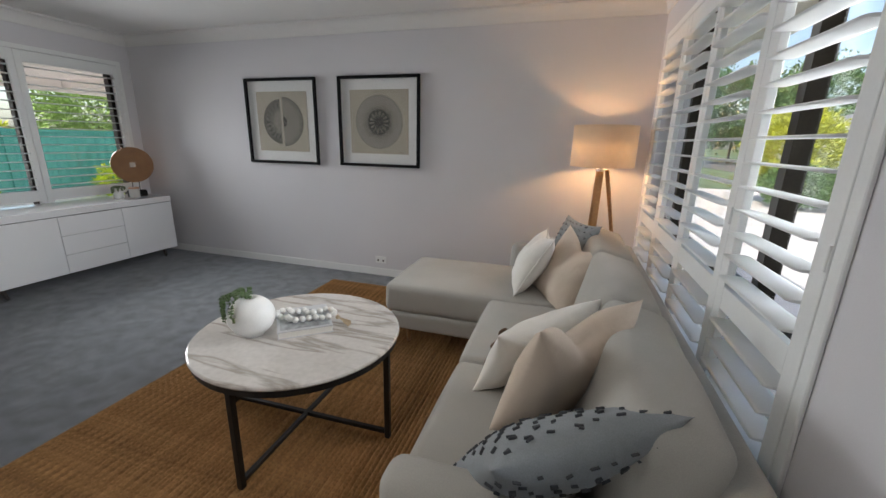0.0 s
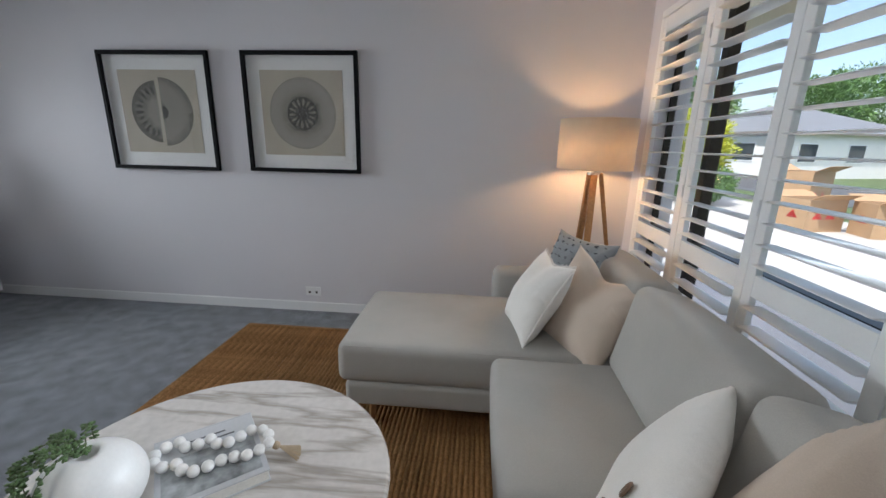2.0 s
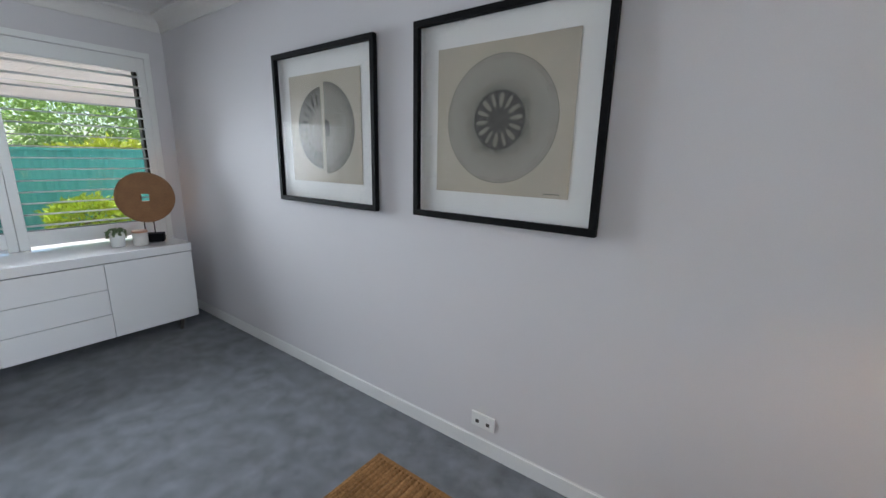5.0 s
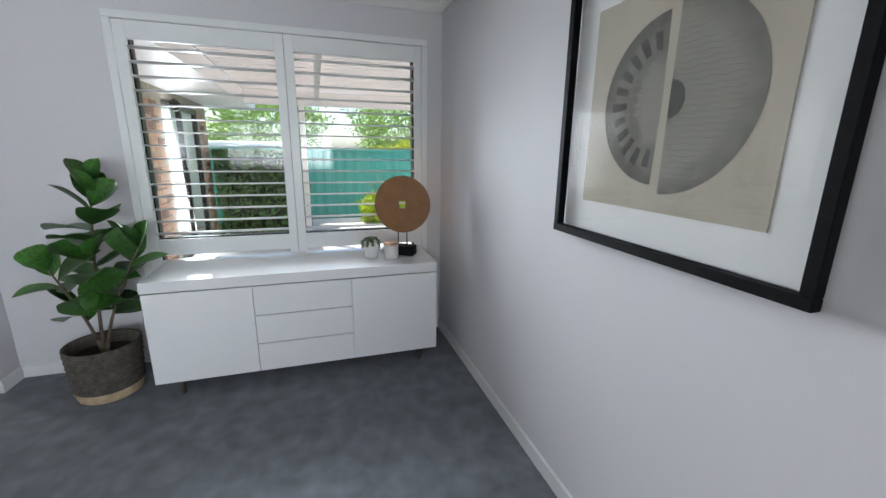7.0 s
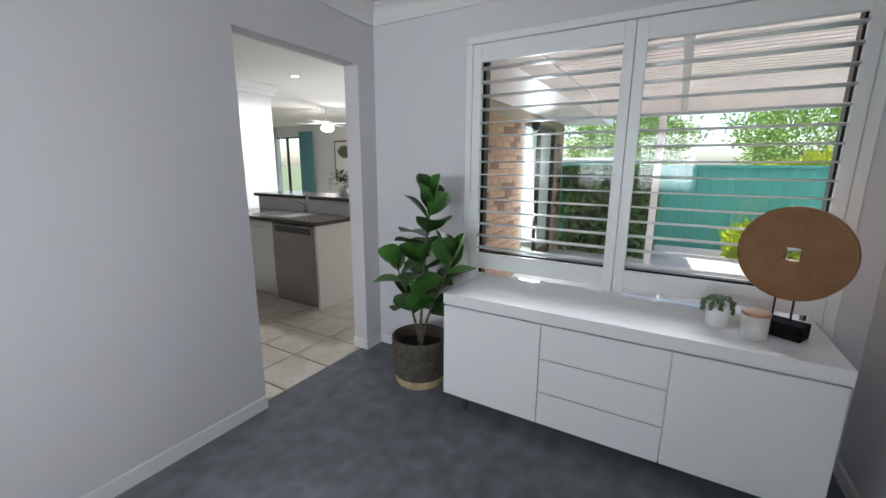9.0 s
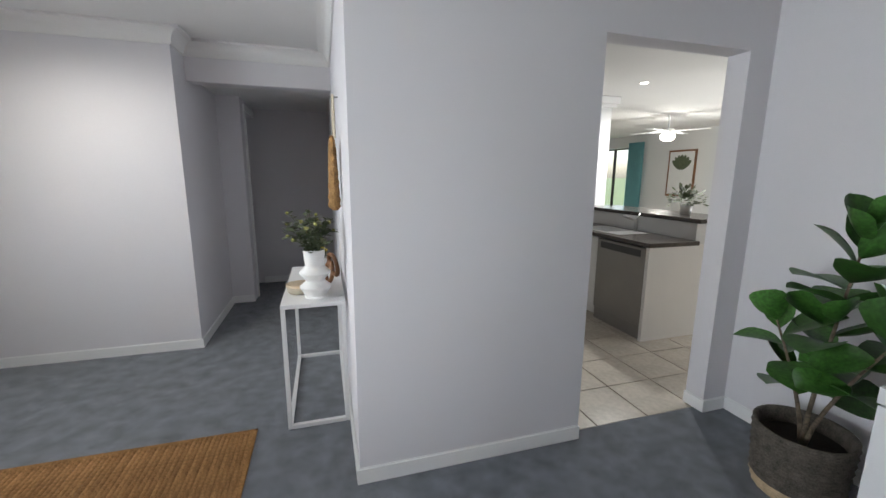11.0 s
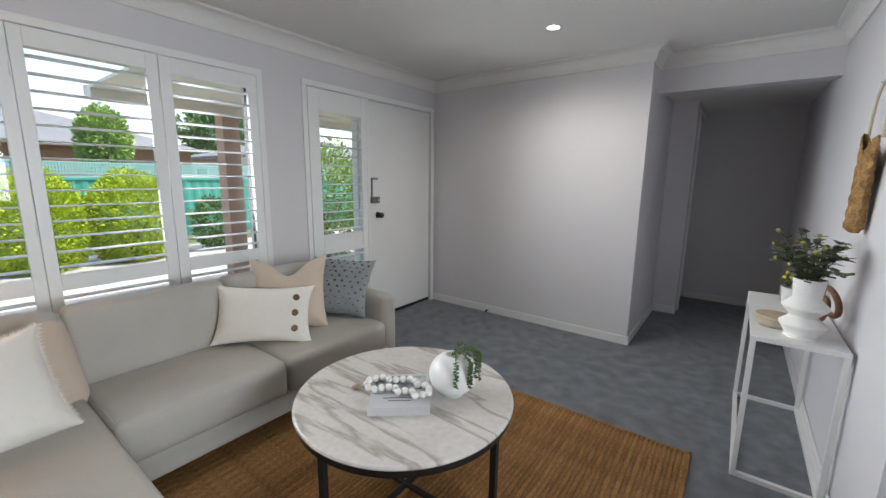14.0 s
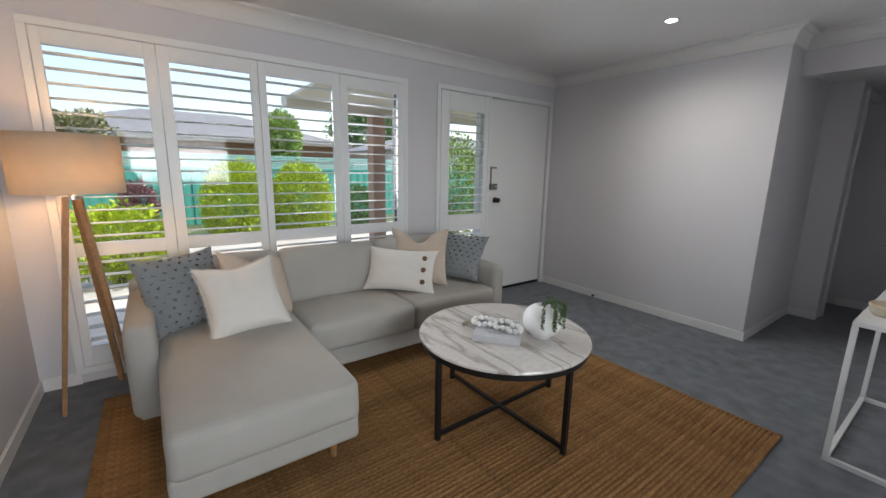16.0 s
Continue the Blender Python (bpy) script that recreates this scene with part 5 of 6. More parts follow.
# ---- hallway door, ajar ----
hd = structure(thing("door_2", -2.25, -5.845, 0.012), "white internal door standing ajar in the hallway", "door")
block("door_leaf", -0.018, 0.018, -0.58, 0, 0, 2.02, TRIM, hd, bevel=0.002)
hd.rotation_euler = (0, 0, radians(7))
bm = bmesh.new()
lathe(bm, [(0.026, 0.0), (0.026, 0.005), (0.011, 0.007), (0.011, 0.03), (0.02, 0.036), (0.026, 0.05), (0, 0.062)], 18)
bmesh.ops.rotate(bm, verts=bm.verts, cent=(0, 0, 0), matrix=Matrix.Rotation(radians(-90), 3, "Y"))
bmesh.ops.translate(bm, verts=bm.verts, vec=(-0.018, -0.07, 1.03))
part("door_knob", bm, DARKM, hd, "dark bronze round knob", True)
structure(boxes("trim_hall_door", [(-2.325, -2.305, -5.86, -5.80, 0, 2.09), (-2.325, -2.305, -6.44, -5.86, 2.035, 2.09)], TRIM), "white timber architrave of the hallway door", "trim")
structure(boxes("wall_hall_side", [(-1.32, -1.2, -6.44, -4.60, -0.12, WT), (-1.97, -1.2, -4.70, -4.60, -0.12, WT), (-1.97, -1.2, -6.44, -4.60, 2.3, 2.4)], PAINT), "painted walls of the room behind the hallway", "wall")
structure(block("floor_side", -2.2, -1.2, -6.5, -4.6, -0.125, -0.002, CARPET), "blue-grey carpet in the room behind the hallway", "floor")


# ---- kitchen and family room beyond the doorway ----
KW = mat("kitchen_wall_paint", (0.70, 0.70, 0.69), 0.75, var=0.012, scale=1.5, bump=0.06)
TILE = mat("cream_floor_tile", (0.52, 0.47, 0.40), 0.22, var=0.08, scale=5, fine=30, random_tint=0.06)
GROUT = mat("brown_grout", (0.17, 0.12, 0.085), 0.9, var=0.2)
STONE = mat("dark_benchtop", (0.06, 0.05, 0.045), 0.18, var=0.3, scale=60, fine=250)
CAB = mat("cabinet_white", (0.76, 0.75, 0.73), 0.3, var=0.01)
STEEL = mat("dishwasher_steel", (0.30, 0.285, 0.265), 0.38, metal=0.55, var=0.06, scale=3)
KX, KY = -10.6, -10.6
structure(boxes("wall_family_west", [(KX - 0.12, KX, -9.4, -2.77, -0.12, WT), (KX - 0.12, KX, KY, -10.75, -0.12, WT), (KX - 0.12, KX, -10.75, -9.4, -0.12, 0.3), (KX - 0.12, KX, -10.75, -9.4, 2.1, WT)], KW), "plain white wall of the family room", "wall")
structure(block("wall_family_south", KX - 0.12, -3.3, KY - 0.9, KY - 0.75, -0.12, WT, KW), "plain white wall of the family room", "wall")
structure(boxes("wall_kitchen_east", [(-3.42, -3.301, KY - 0.75, -6.56, -0.12, WT)], KW), "plain white kitchen wall", "wall")
structure(boxes("wall_kitchen_partition", [(-6.7, -6.2, -6.2, -5.55, -0.003, 2.36)], KW), "white kitchen partition wall with a cornice", "wall")
structure(boxes("cornice_kitchen", [(-6.77, -6.13, -6.27, -5.48, 2.28, 2.365), (-6.74, -6.16, -6.24, -5.51, 2.24, 2.28)], CEIL), "white cornice of the kitchen partition", "cornice")
structure(boxes("ceiling_kitchen", [(KX - 0.1, -3.301, KY - 0.85, -2.77, 2.37, 2.5)], CEIL), "white kitchen ceiling", "ceiling")
gf = structure(block("floor_kitchen", KX - 0.1, -3.3, KY - 0.85, -2.70, -0.14, -0.012, GROUT), "cream ceramic floor tiles with brown joints", "floor")
tm = None
tp = 0.345
for i in range(8):
    for j in range(14):
        x, y = -3.45 - tp * (i + 0.5), -2.702 - tp * (j + 0.5)
        if tm is None:
            bm = bmesh.new()
            box(bm, -tp / 2 + 0.004, tp / 2 - 0.004, -tp / 2 + 0.004, tp / 2 - 0.004, -0.010, 0)
            es = [e for e in bm.edges if all(v.co.z > -0.001 for v in e.verts)]
            bmesh.ops.bevel(bm, geom=es, offset=0.002, segments=1, affect="EDGES")
            o = part("floor_tile", bm, TILE, gf)
            tm = o.data
        else:
            o = new("floor_tile", tm)
            o.parent = gf
        o.matrix_basis = pose(x, y, -0.002)
structure(block("floor_family", KX - 0.1, -3.3 - 0.15 - 8 * tp, KY - 0.85, -2.72, -0.0115, -0.003, TILE), "cream tiled family room floor", "floor")

pen = thing("kitchen_cabinet", -5.83, -4.66, 0, 0, "white kitchen base cabinets under the sink bench", "cabinet")
block("body", -0.24, 0.22, -0.44, 0.44, 0.1, 0.803, CAB, pen)
block("kickboard", -0.24, 0.17, -0.44, 0.44, 0.0, 0.1, CAB, pen)
for y0, y1 in ((-0.44, -0.003), (0.003, 0.44)):
    d = block("door", 0.221, 0.24, y0, y1, 0.105, 0.79, CAB, pen, bevel=0.0015)
    bm = bmesh.new()
    yh = (y0 + y1) / 2
    cyl(bm, (0.262, yh - 0.06, 0.73), (0.262, yh + 0.06, 0.73), 0.005, n=8)
    for e in (-0.055, 0.055):
        cyl(bm, (0.24, yh + e, 0.73), (0.262, yh + e, 0.73), 0.004, n=8)
    part("handle", bm, CHROME, d, "brushed steel bar handle")
dw = thing("dishwasher", -5.83, -3.91, 0, 0, "stainless steel dishwasher under the dark benchtop", "dishwasher")
block("body", -0.24, 0.2, -0.297, 0.297, 0.02, 0.803, STEEL, dw)
block("door", 0.201, 0.25, -0.297, 0.297, 0.12, 0.79, STEEL, dw, "brushed steel door", bevel=0.004)
block("control_panel", 0.2505, 0.253, -0.25, 0.25, 0.71, 0.77, mat("panel_dark", (0.05, 0.05, 0.05), 0.3), dw, "dark control strip")
block("plinth", 0.15, 0.235, -0.297, 0.297, 0.0, 0.115, STEEL, dw)
ep = thing("end_panel", -5.83, -3.59, 0, 0, "white end panel of the kitchen peninsula", "panel")
block("panel", -0.75, 0.25, -0.016, 0.016, 0, 0.803, CAB, ep)
bt = thing("benchtop", -5.83, -4.33, 0.804, 0, "dark stone-look benchtop with a steel sink", "benchtop")
block("slab", -0.25, 0.27, -0.78, 0.775, 0, 0.036, STONE, bt, bevel=0.004)
bm = bmesh.new()
box(bm, -0.17, 0.17, -0.3, 0.3, 0.0365, 0.040, 0.001)
sk = part("sink_rim", bm, CHROME, bt, "steel sink rim")
# flat plate instead of a hollow; the bowl's shade is in its dark colour
block("sink_bowl", -0.14, 0.14, -0.27, 0.1, 0.0402, 0.0425, mat("sink_dark", (0.14, 0.14, 0.14), 0.3, metal=0.9), sk)
tpz = thing("sink_tap", -5.985, -4.18, 0.8405, 0, "chrome mixer tap at the sink", "tap")
bm = bmesh.new()
cyl(bm, (0, 0, 0), (0, 0, 0.12), 0.018, n=14)
cyl(bm, (0, 0, 0.1), (0.16, 0, 0.16), 0.011, n=12)
part("spout", bm, CHROME, tpz, "", True)
bm = bmesh.new()
cyl(bm, (0, 0, 0.12), (-0.04, 0, 0.175), 0.008, n=10)
part("lever", bm, CHROME, tpz, "", True)
bar = thing("breakfast_bar", -6.25, -4.33, 0, 0, "raised dark breakfast bar on a white half wall", "breakfast bar")
block("half_wall", -0.11, 0.16, -0.78, 0.72, 0, 0.985, KW, bar)
block("bar_top", -0.33, 0.19, -0.83, 0.775, 0.986, 1.022, STONE, bar, "dark bar top", bevel=0.004)
bf = thing("bar_plant", -6.36, -3.98, 1.0225, 0, "green leafy plant in a white pot on the bar", "potted plant")
bm = bmesh.new()
lathe(bm, [(0, 0), (0.045, 0), (0.055, 0.09), (0.05, 0.09), (0, 0.08)], 20)
part("pot", bm, VASE_W, bf, "", True)
bl = bmesh.new()
rnd = random.Random(31)
for k in range(140):
    d = Vector((rnd.uniform(-1, 1), rnd.uniform(-1, 1), rnd.uniform(-0.2, 1.0))).normalized()
    q = Vector((0, 0, 0.12)) + d * rnd.uniform(0.02, 0.14)
    l = 0.055
    sd = d.cross(Vector((0.3, 0.2, 1))).normalized() * l * 0.35
    bl.faces.new([bl.verts.new(c) for c in (q, q + d * l * 0.5 + sd, q + d * l, q + d * l * 0.5 - sd)])
part("foliage", bl, LEAFD, bf, "dark green leaves")
glazing("window_4", KX - 0.06, -10.74, -9.41, 0.31, 2.09, (-10.2,), "family room window with dark frames")
CURT = fabric("teal_curtain", (0.16, 0.36, 0.38), crease=0.1)
cu = thing("curtain", KX + 0.09, -9.3, -0.002, 0, "teal curtain drawn beside the family room window", "curtain")
bm = bmesh.new()
n = 48
col = []
for i in range(n + 1):
    y = -0.24 + 0.48 * i / n
    col.append([bm.verts.new((0.03 * math.sin(i * 1.05), y, z)) for z in (0, 2.2)])
for a, b in zip(col, col[1:]):
    bm.faces.new((a[0], b[0], b[1], a[1]))
cl = part("drape", bm, CURT, cu, "", True)
sol = cl.modifiers.new("thickness", "SOLIDIFY")
sol.thickness = 0.004
cf = thing("ceiling_fan", -8.6, -6.5, 2.37, 0, "white ceiling fan with a lit glass light", "ceiling fan")
bm = bmesh.new()
cyl(bm, (0, 0, -0.22), (0, 0, 0), 0.015, n=12)
cyl(bm, (0, 0, -0.31), (0, 0, -0.22), 0.09, n=24)
part("motor", bm, TRIM, cf)
for k in range(4):
    bm = bmesh.new()
    box(bm, 0.1, 0.62, -0.06, 0.06, -0.262, -0.254, 0.003)
    bmesh.ops.rotate(bm, verts=bm.verts, cent=(0, 0, 0), matrix=Matrix.Rotation(radians(20 + 90 * k), 3, "Z"))
    part("blade", bm, TRIM, cf)
bm = bmesh.new()
lathe(bm, [(0.1, -0.31), (0.115, -0.34), (0.1, -0.385), (0.05, -0.41), (0, -0.415)], 28)
part("light_glass", bm, mat("fan_glass", (0.9, 0.9, 0.86), 0.4, emit=(1, 0.92, 0.8), emit_strength=5), cf, "glowing glass bowl", True)
fp = tagged(new("framed_print"), "large framed botanical print in the family room", "picture")
fp.matrix_world = pose(KX, -8.0, 1.45)
block("frame", 0.002, 0.03, -0.35, 0.35, -0.5, 0.5, WAL, fp, bevel=0.003)
block("print", 0.0302, 0.032, -0.31, 0.31, -0.46, 0.46, MAT_B, fp)
bm = bmesh.new()
for k in range(7):
    a = radians(-50 + 17 * k)
    c = Vector((0, 0.16 * math.sin(a), 0.05 + 0.2 * math.cos(a)))
    m = Matrix.Translation((0.033, c.y, c.z)) @ Matrix.Rotation(-a, 4, "X") @ Matrix.Diagonal((0.01, 0.45, 1.3, 1))
    bmesh.ops.create_icosphere(bm, subdivisions=2, radius=0.12, matrix=m)
part("printed_leaves", bm, LEAFD, fp, "dark printed leaves")
downlight(-6.47, -4.78, 2.37)
lamp("kitchen_beam", "SPOT", look((-6.47, -4.78, 2.34), (-6.47, -4.78, 0)), 38, (1, 0.98, 0.95), cone=165, radius=0.05)
lamp("fan_bulb", "POINT", pose(-8.6, -6.5, 1.9), 10, (1, 0.96, 0.9), radius=0.12)


# ---- outdoors ----
GZ = -0.18
CONC = mat("pale_concrete", (0.46, 0.44, 0.41), 0.85, var=0.1, scale=1.4, fine=70, bump=0.3)
LAWN = mat("lawn_soil", (0.09, 0.125, 0.045), 0.95, var=0.3, scale=2, fine=80, bump=0.6)
FENCE = mat("teal_steel_sheet", (0.07, 0.32, 0.255), 0.45, var=0.05, scale=2, metal=0.0)
BRICK = mat("brown_brick", (0.50, 0.30, 0.185), 0.85, var=0.15, scale=10, fine=90, bump=0.4, random_tint=0.12)
nt = BRICK.node_tree
src = nt.nodes["Principled BSDF"].inputs["Base Color"].links[0].from_socket
inf = nt.nodes.new("ShaderNodeObjectInfo")
clink = nt.nodes.new("ShaderNodeValToRGB")
clink.color_ramp.interpolation = "CONSTANT"
clink.color_ramp.elements[0].color, clink.color_ramp.elements[1].color = (0.5, 0.45, 0.44, 1), (1, 1, 1, 1)
clink.color_ramp.elements[1].position = 0.24
mul = nt.nodes.new("ShaderNodeMix")
mul.data_type, mul.blend_type = "RGBA", "MULTIPLY"
mul.inputs[0].default_value = 1.0
nt.links.new(inf.outputs["Random"], clink.inputs[0])
nt.links.new(src, mul.inputs[6])
nt.links.new(clink.outputs[0], mul.inputs[7])
nt.links.new(mul.outputs[2], nt.nodes["Principled BSDF"].inputs["Base Color"])
MORTAR = mat("mortar", (0.42, 0.36, 0.29), 0.95, var=0.1, scale=20, bump=0.3)
ROOF = mat("grey_roof_tile", (0.17, 0.175, 0.185), 0.75, var=0.12, scale=3, fine=40)
RENDER = mat("white_render", (0.74, 0.73, 0.70), 0.8, var=0.03, scale=2)
CREAM = mat("cream_fascia", (0.76, 0.70, 0.60), 0.5, var=0.03, scale=3)
POSTB = mat("brown_post_paint", (0.46, 0.29, 0.22), 0.7, var=0.08, scale=6)
BUSH_Y = mat("lime_foliage", (0.36, 0.46, 0.015), 0.55, var=0.3, scale=9, fine=60)
BUSH_G = mat("green_foliage", (0.10, 0.19, 0.045), 0.55, var=0.35, scale=6, fine=60)
BUSH_L = mat("fresh_green_foliage", (0.29, 0.41, 0.10), 0.55, var=0.35, scale=6, fine=60)
BUSH_P = mat("plum_foliage", (0.2, 0.09, 0.095), 0.6, var=0.3, scale=9, fine=60)
TREE_Y = mat("golden_foliage", (0.44, 0.46, 0.03), 0.55, var=0.3, scale=5, fine=60)
structure(block("ground", -400, 400, -400, 400, GZ - 0.3, GZ - 0.02, LAWN), "grass and soil ground around the house", "ground")
structure(block("pavement", 0.2, 7.2, -9, 14, GZ - 0.3, GZ, CONC), "pale concrete driveway and path before the house", "pavement")
structure(block("road", 9.5, 15, 9.5, 60, GZ - 0.3, GZ - 0.005, mat("asphalt", (0.09, 0.09, 0.09), 0.9, var=0.1, scale=4, fine=120)), "asphalt street", "road")
structure(block("pavement_rear", -11.9, -5.54, -2.65, 8, GZ - 0.3, GZ + 0.03, CONC), "pale concrete patio behind the house", "pavement")


def fence(x, y0, y1, z1, label, posts=True, facing=-1):
    """A ribbed steel fence across y with posts and a top rail."""
    f = thing("fence", x, (y0 + y1) / 2, GZ, 0, label, "fence")
    cy = (y0 + y1) / 2
    h = z1 - GZ
    w = 2.36
    n = max(1, round((y1 - y0) / w))
    w = (y1 - y0) / n
    me = None
    for i in range(n):
        if me is None:
            verts, faces = [], []
            k = 44
            for j in range(k + 1):
                o = 0.009 if j % 4 in (1, 2) else -0.009
                yy = -w / 2 + w * j / k
                verts += [(o, yy, 0), (o, yy, h - 0.02)]
            for j in range(k):
                faces.append((2 * j, 2 * j + 2, 2 * j + 3, 2 * j + 1))
            me = bpy.data.meshes.new("sheet")
            me.from_pydata(verts, [], faces)
            me.materials.append(FENCE)
        o = new("sheet", me)
        o.parent = f
        o.matrix_basis = pose(0, y0 + w * (i + 0.5) - cy, 0)
        block("top_rail", -0.03, 0.03, y0 + w * i - cy + 0.03, y0 + w * (i + 1) - cy - 0.03, h - 0.05, h, FENCE, f)
        block("post", -0.035, 0.035, y0 + w * i - cy - 0.03, y0 + w * i - cy + 0.03, 0, h + 0.01, FENCE, f)
    return f


ff = fence(9.0, -14, 6.0, 1.29, "teal ribbed steel boundary fence with a lattice top along the driveway")
LATT = mat("pale_teal_lattice", (0.30, 0.52, 0.48), 0.5, var=0.04)
bm = bmesh.new()
for k in range(400):
    y = -10 + 0.05 * k
    box(bm, -0.004, 0.004, y, y + 0.028, 1.47, 1.80)
for z in (1.475, 1.555, 1.635, 1.71, 1.785):
    box(bm, 0.0045, 0.012, -10, 10, z, z + 0.03)
tagged(part("lattice", bm, LATT, ff, "pale teal lattice strip"), kind="stuff")
fence(-12.0, -8.0, 12.0, 1.40, "teal ribbed steel boundary fence behind the patio")


def shrub(name, x, y, z, rx, ry, rz, material, label, category, n=2600, size=0.06, seed=0, trunk=0.0, lump=0.22):
    """A bush or tree: twigs and limbs inside, a crown of many small leaves with an uneven outline and gaps."""
    rnd = random.Random(seed)
    t = thing(name, x, y, GZ, 0, label, category)
    bm = bmesh.new()
    cz = z - GZ
    cyl(bm, (0, 0, -0.03), (0, 0, max(0.12, cz - rz * 0.2)), 0.05 + 0.02 * rz, 0.03, 8)
    for k in range(9):
        a = k * 2.4
        cyl(bm, (0, 0, max(0.08, cz - rz * (0.75 - 0.06 * k))), (rx * 0.6 * math.cos(a), ry * 0.6 * math.sin(a), cz + rz * (0.08 * k - 0.3)), 0.025, 0.008, 6)
    part("trunk", bm, BARK, t, "brown branching stem")
    verts, faces = [], []
    for k in range(n):
        d = Vector((rnd.gauss(0, 1), rnd.gauss(0, 1), rnd.gauss(0, 1))).normalized()
        r = 1 - lump * (0.5 + 0.9 * noise.noise(d * 2.3 + Vector((seed, seed * 2, 0)))) - lump * 0.6 * noise.noise(d * 6 + Vector((seed, 1, 0)))
        r *= rnd.uniform(0.72, 1.02) if rnd.random() < 0.85 else rnd.uniform(0.4, 0.8)
        p = Vector((d.x * rx * r, d.y * ry * r, cz + d.z * rz * r))
        if p.z < 0.02:
            p.z = 0.02 + rnd.random() * 0.1
        o = (d + Vector((rnd.uniform(-1, 1), rnd.uniform(-1, 1), rnd.uniform(-0.6, 1))) * 0.8).normalized()
        sd = o.cross(Vector((rnd.uniform(-1, 1), rnd.uniform(-1, 1), rnd.uniform(-1, 1)))).normalized()
        s = size * rnd.uniform(0.6, 1.3)
        b = len(verts)
        verts += [tuple(p - o * s * 0.5), tuple(p + sd * s * 0.4), tuple(p + o * s), tuple(p - sd * s * 0.4)]
        faces.append((b, b + 1, b + 2, b + 3))
    me = bpy.data.meshes.new("crown")
    me.from_pydata(verts, [], faces)
    me.materials.append(material)
    o = new("crown", me)
    o.parent = t
    return t


shrub("shrub", 6.3, -2.1, 0.52, 0.75, 0.76, 0.98, BUSH_Y, "clipped lime-green conifer bush by the driveway", "shrub", 16000, 0.042, 1, lump=0.07)
shrub("shrub", 6.25, -3.4, 0.52, 0.75, 0.74, 0.98, BUSH_Y, "clipped lime-green conifer bush by the driveway", "shrub", 16000, 0.042, 2, lump=0.07)
shrub("shrub", 6.3, -4.85, 0.36, 0.5, 0.5, 0.66, BUSH_G, "low dark green bush by the driveway", "shrub", 2600, 0.055, 3)
shrub("shrub", 3.3, -0.2, 0.38, 0.55, 0.75, 0.55, BUSH_Y, "loose yellow-green shrub below the front window", "shrub", 6500, 0.042, 4, lump=0.3)
shrub("shrub", 8.2, -0.35, 0.45, 0.4, 0.45, 0.6, BUSH_P, "plum-leaved shrub before the fence", "shrub", 2200, 0.06, 5)
shrub("shrub", 3.7, -5.75, 0.95, 0.8, 1.15, 1.25, BUSH_L, "leafy green shrub beside the front door", "shrub", 6500, 0.052, 6, lump=0.3)
shrub("tree", 12.5, -4.64, 2.25, 0.7, 0.74, 1.2, BUSH_L, "rounded green garden tree behind the fence", "tree", 9000, 0.07, 7, lump=0.15)
shrub("tree", 17, 1.6, 2.3, 1.6, 1.8, 1.1, mat("olive_foliage", (0.27, 0.26, 0.13), 0.6, var=0.3, scale=4), "olive-leaved tree by the neighbouring house", "tree", 5000, 0.13, 8, lump=0.35)
shrub("tree", 5.4, 10.4, 1.35, 1.35, 1.5, 1.35, TREE_Y, "golden-leaved tree beside the street", "tree", 15000, 0.06, 9, lump=0.3)
shrub("shrub", 5.3, 9.3, 0.4, 1.0, 1.1, 0.62, BUSH_G, "green shrub at the foot of the golden tree", "shrub", 7000, 0.055, 10, lump=0.25)
for i, (x, y, z, r) in enumerate(((14, 42, 5, 5), (24, 50, 6, 6), (34, 44, 5.5, 5), (44, 52, 7, 6), (42, 20, 5, 4), (38, -20, 5, 4.5))):
    shrub("tree", x, y, z, r, r, r * 0.9, BUSH_G, "large leafy street tree in the distance", "tree", 9000, 0.24, 20 + i, lump=0.4)


# storage boxes standing on the drive
BOXC = mat("cardboard", (0.42, 0.27, 0.15), 0.85, var=0.08, scale=6, fine=50)
REDP = mat("red_print", (0.55, 0.05, 0.04), 0.6)


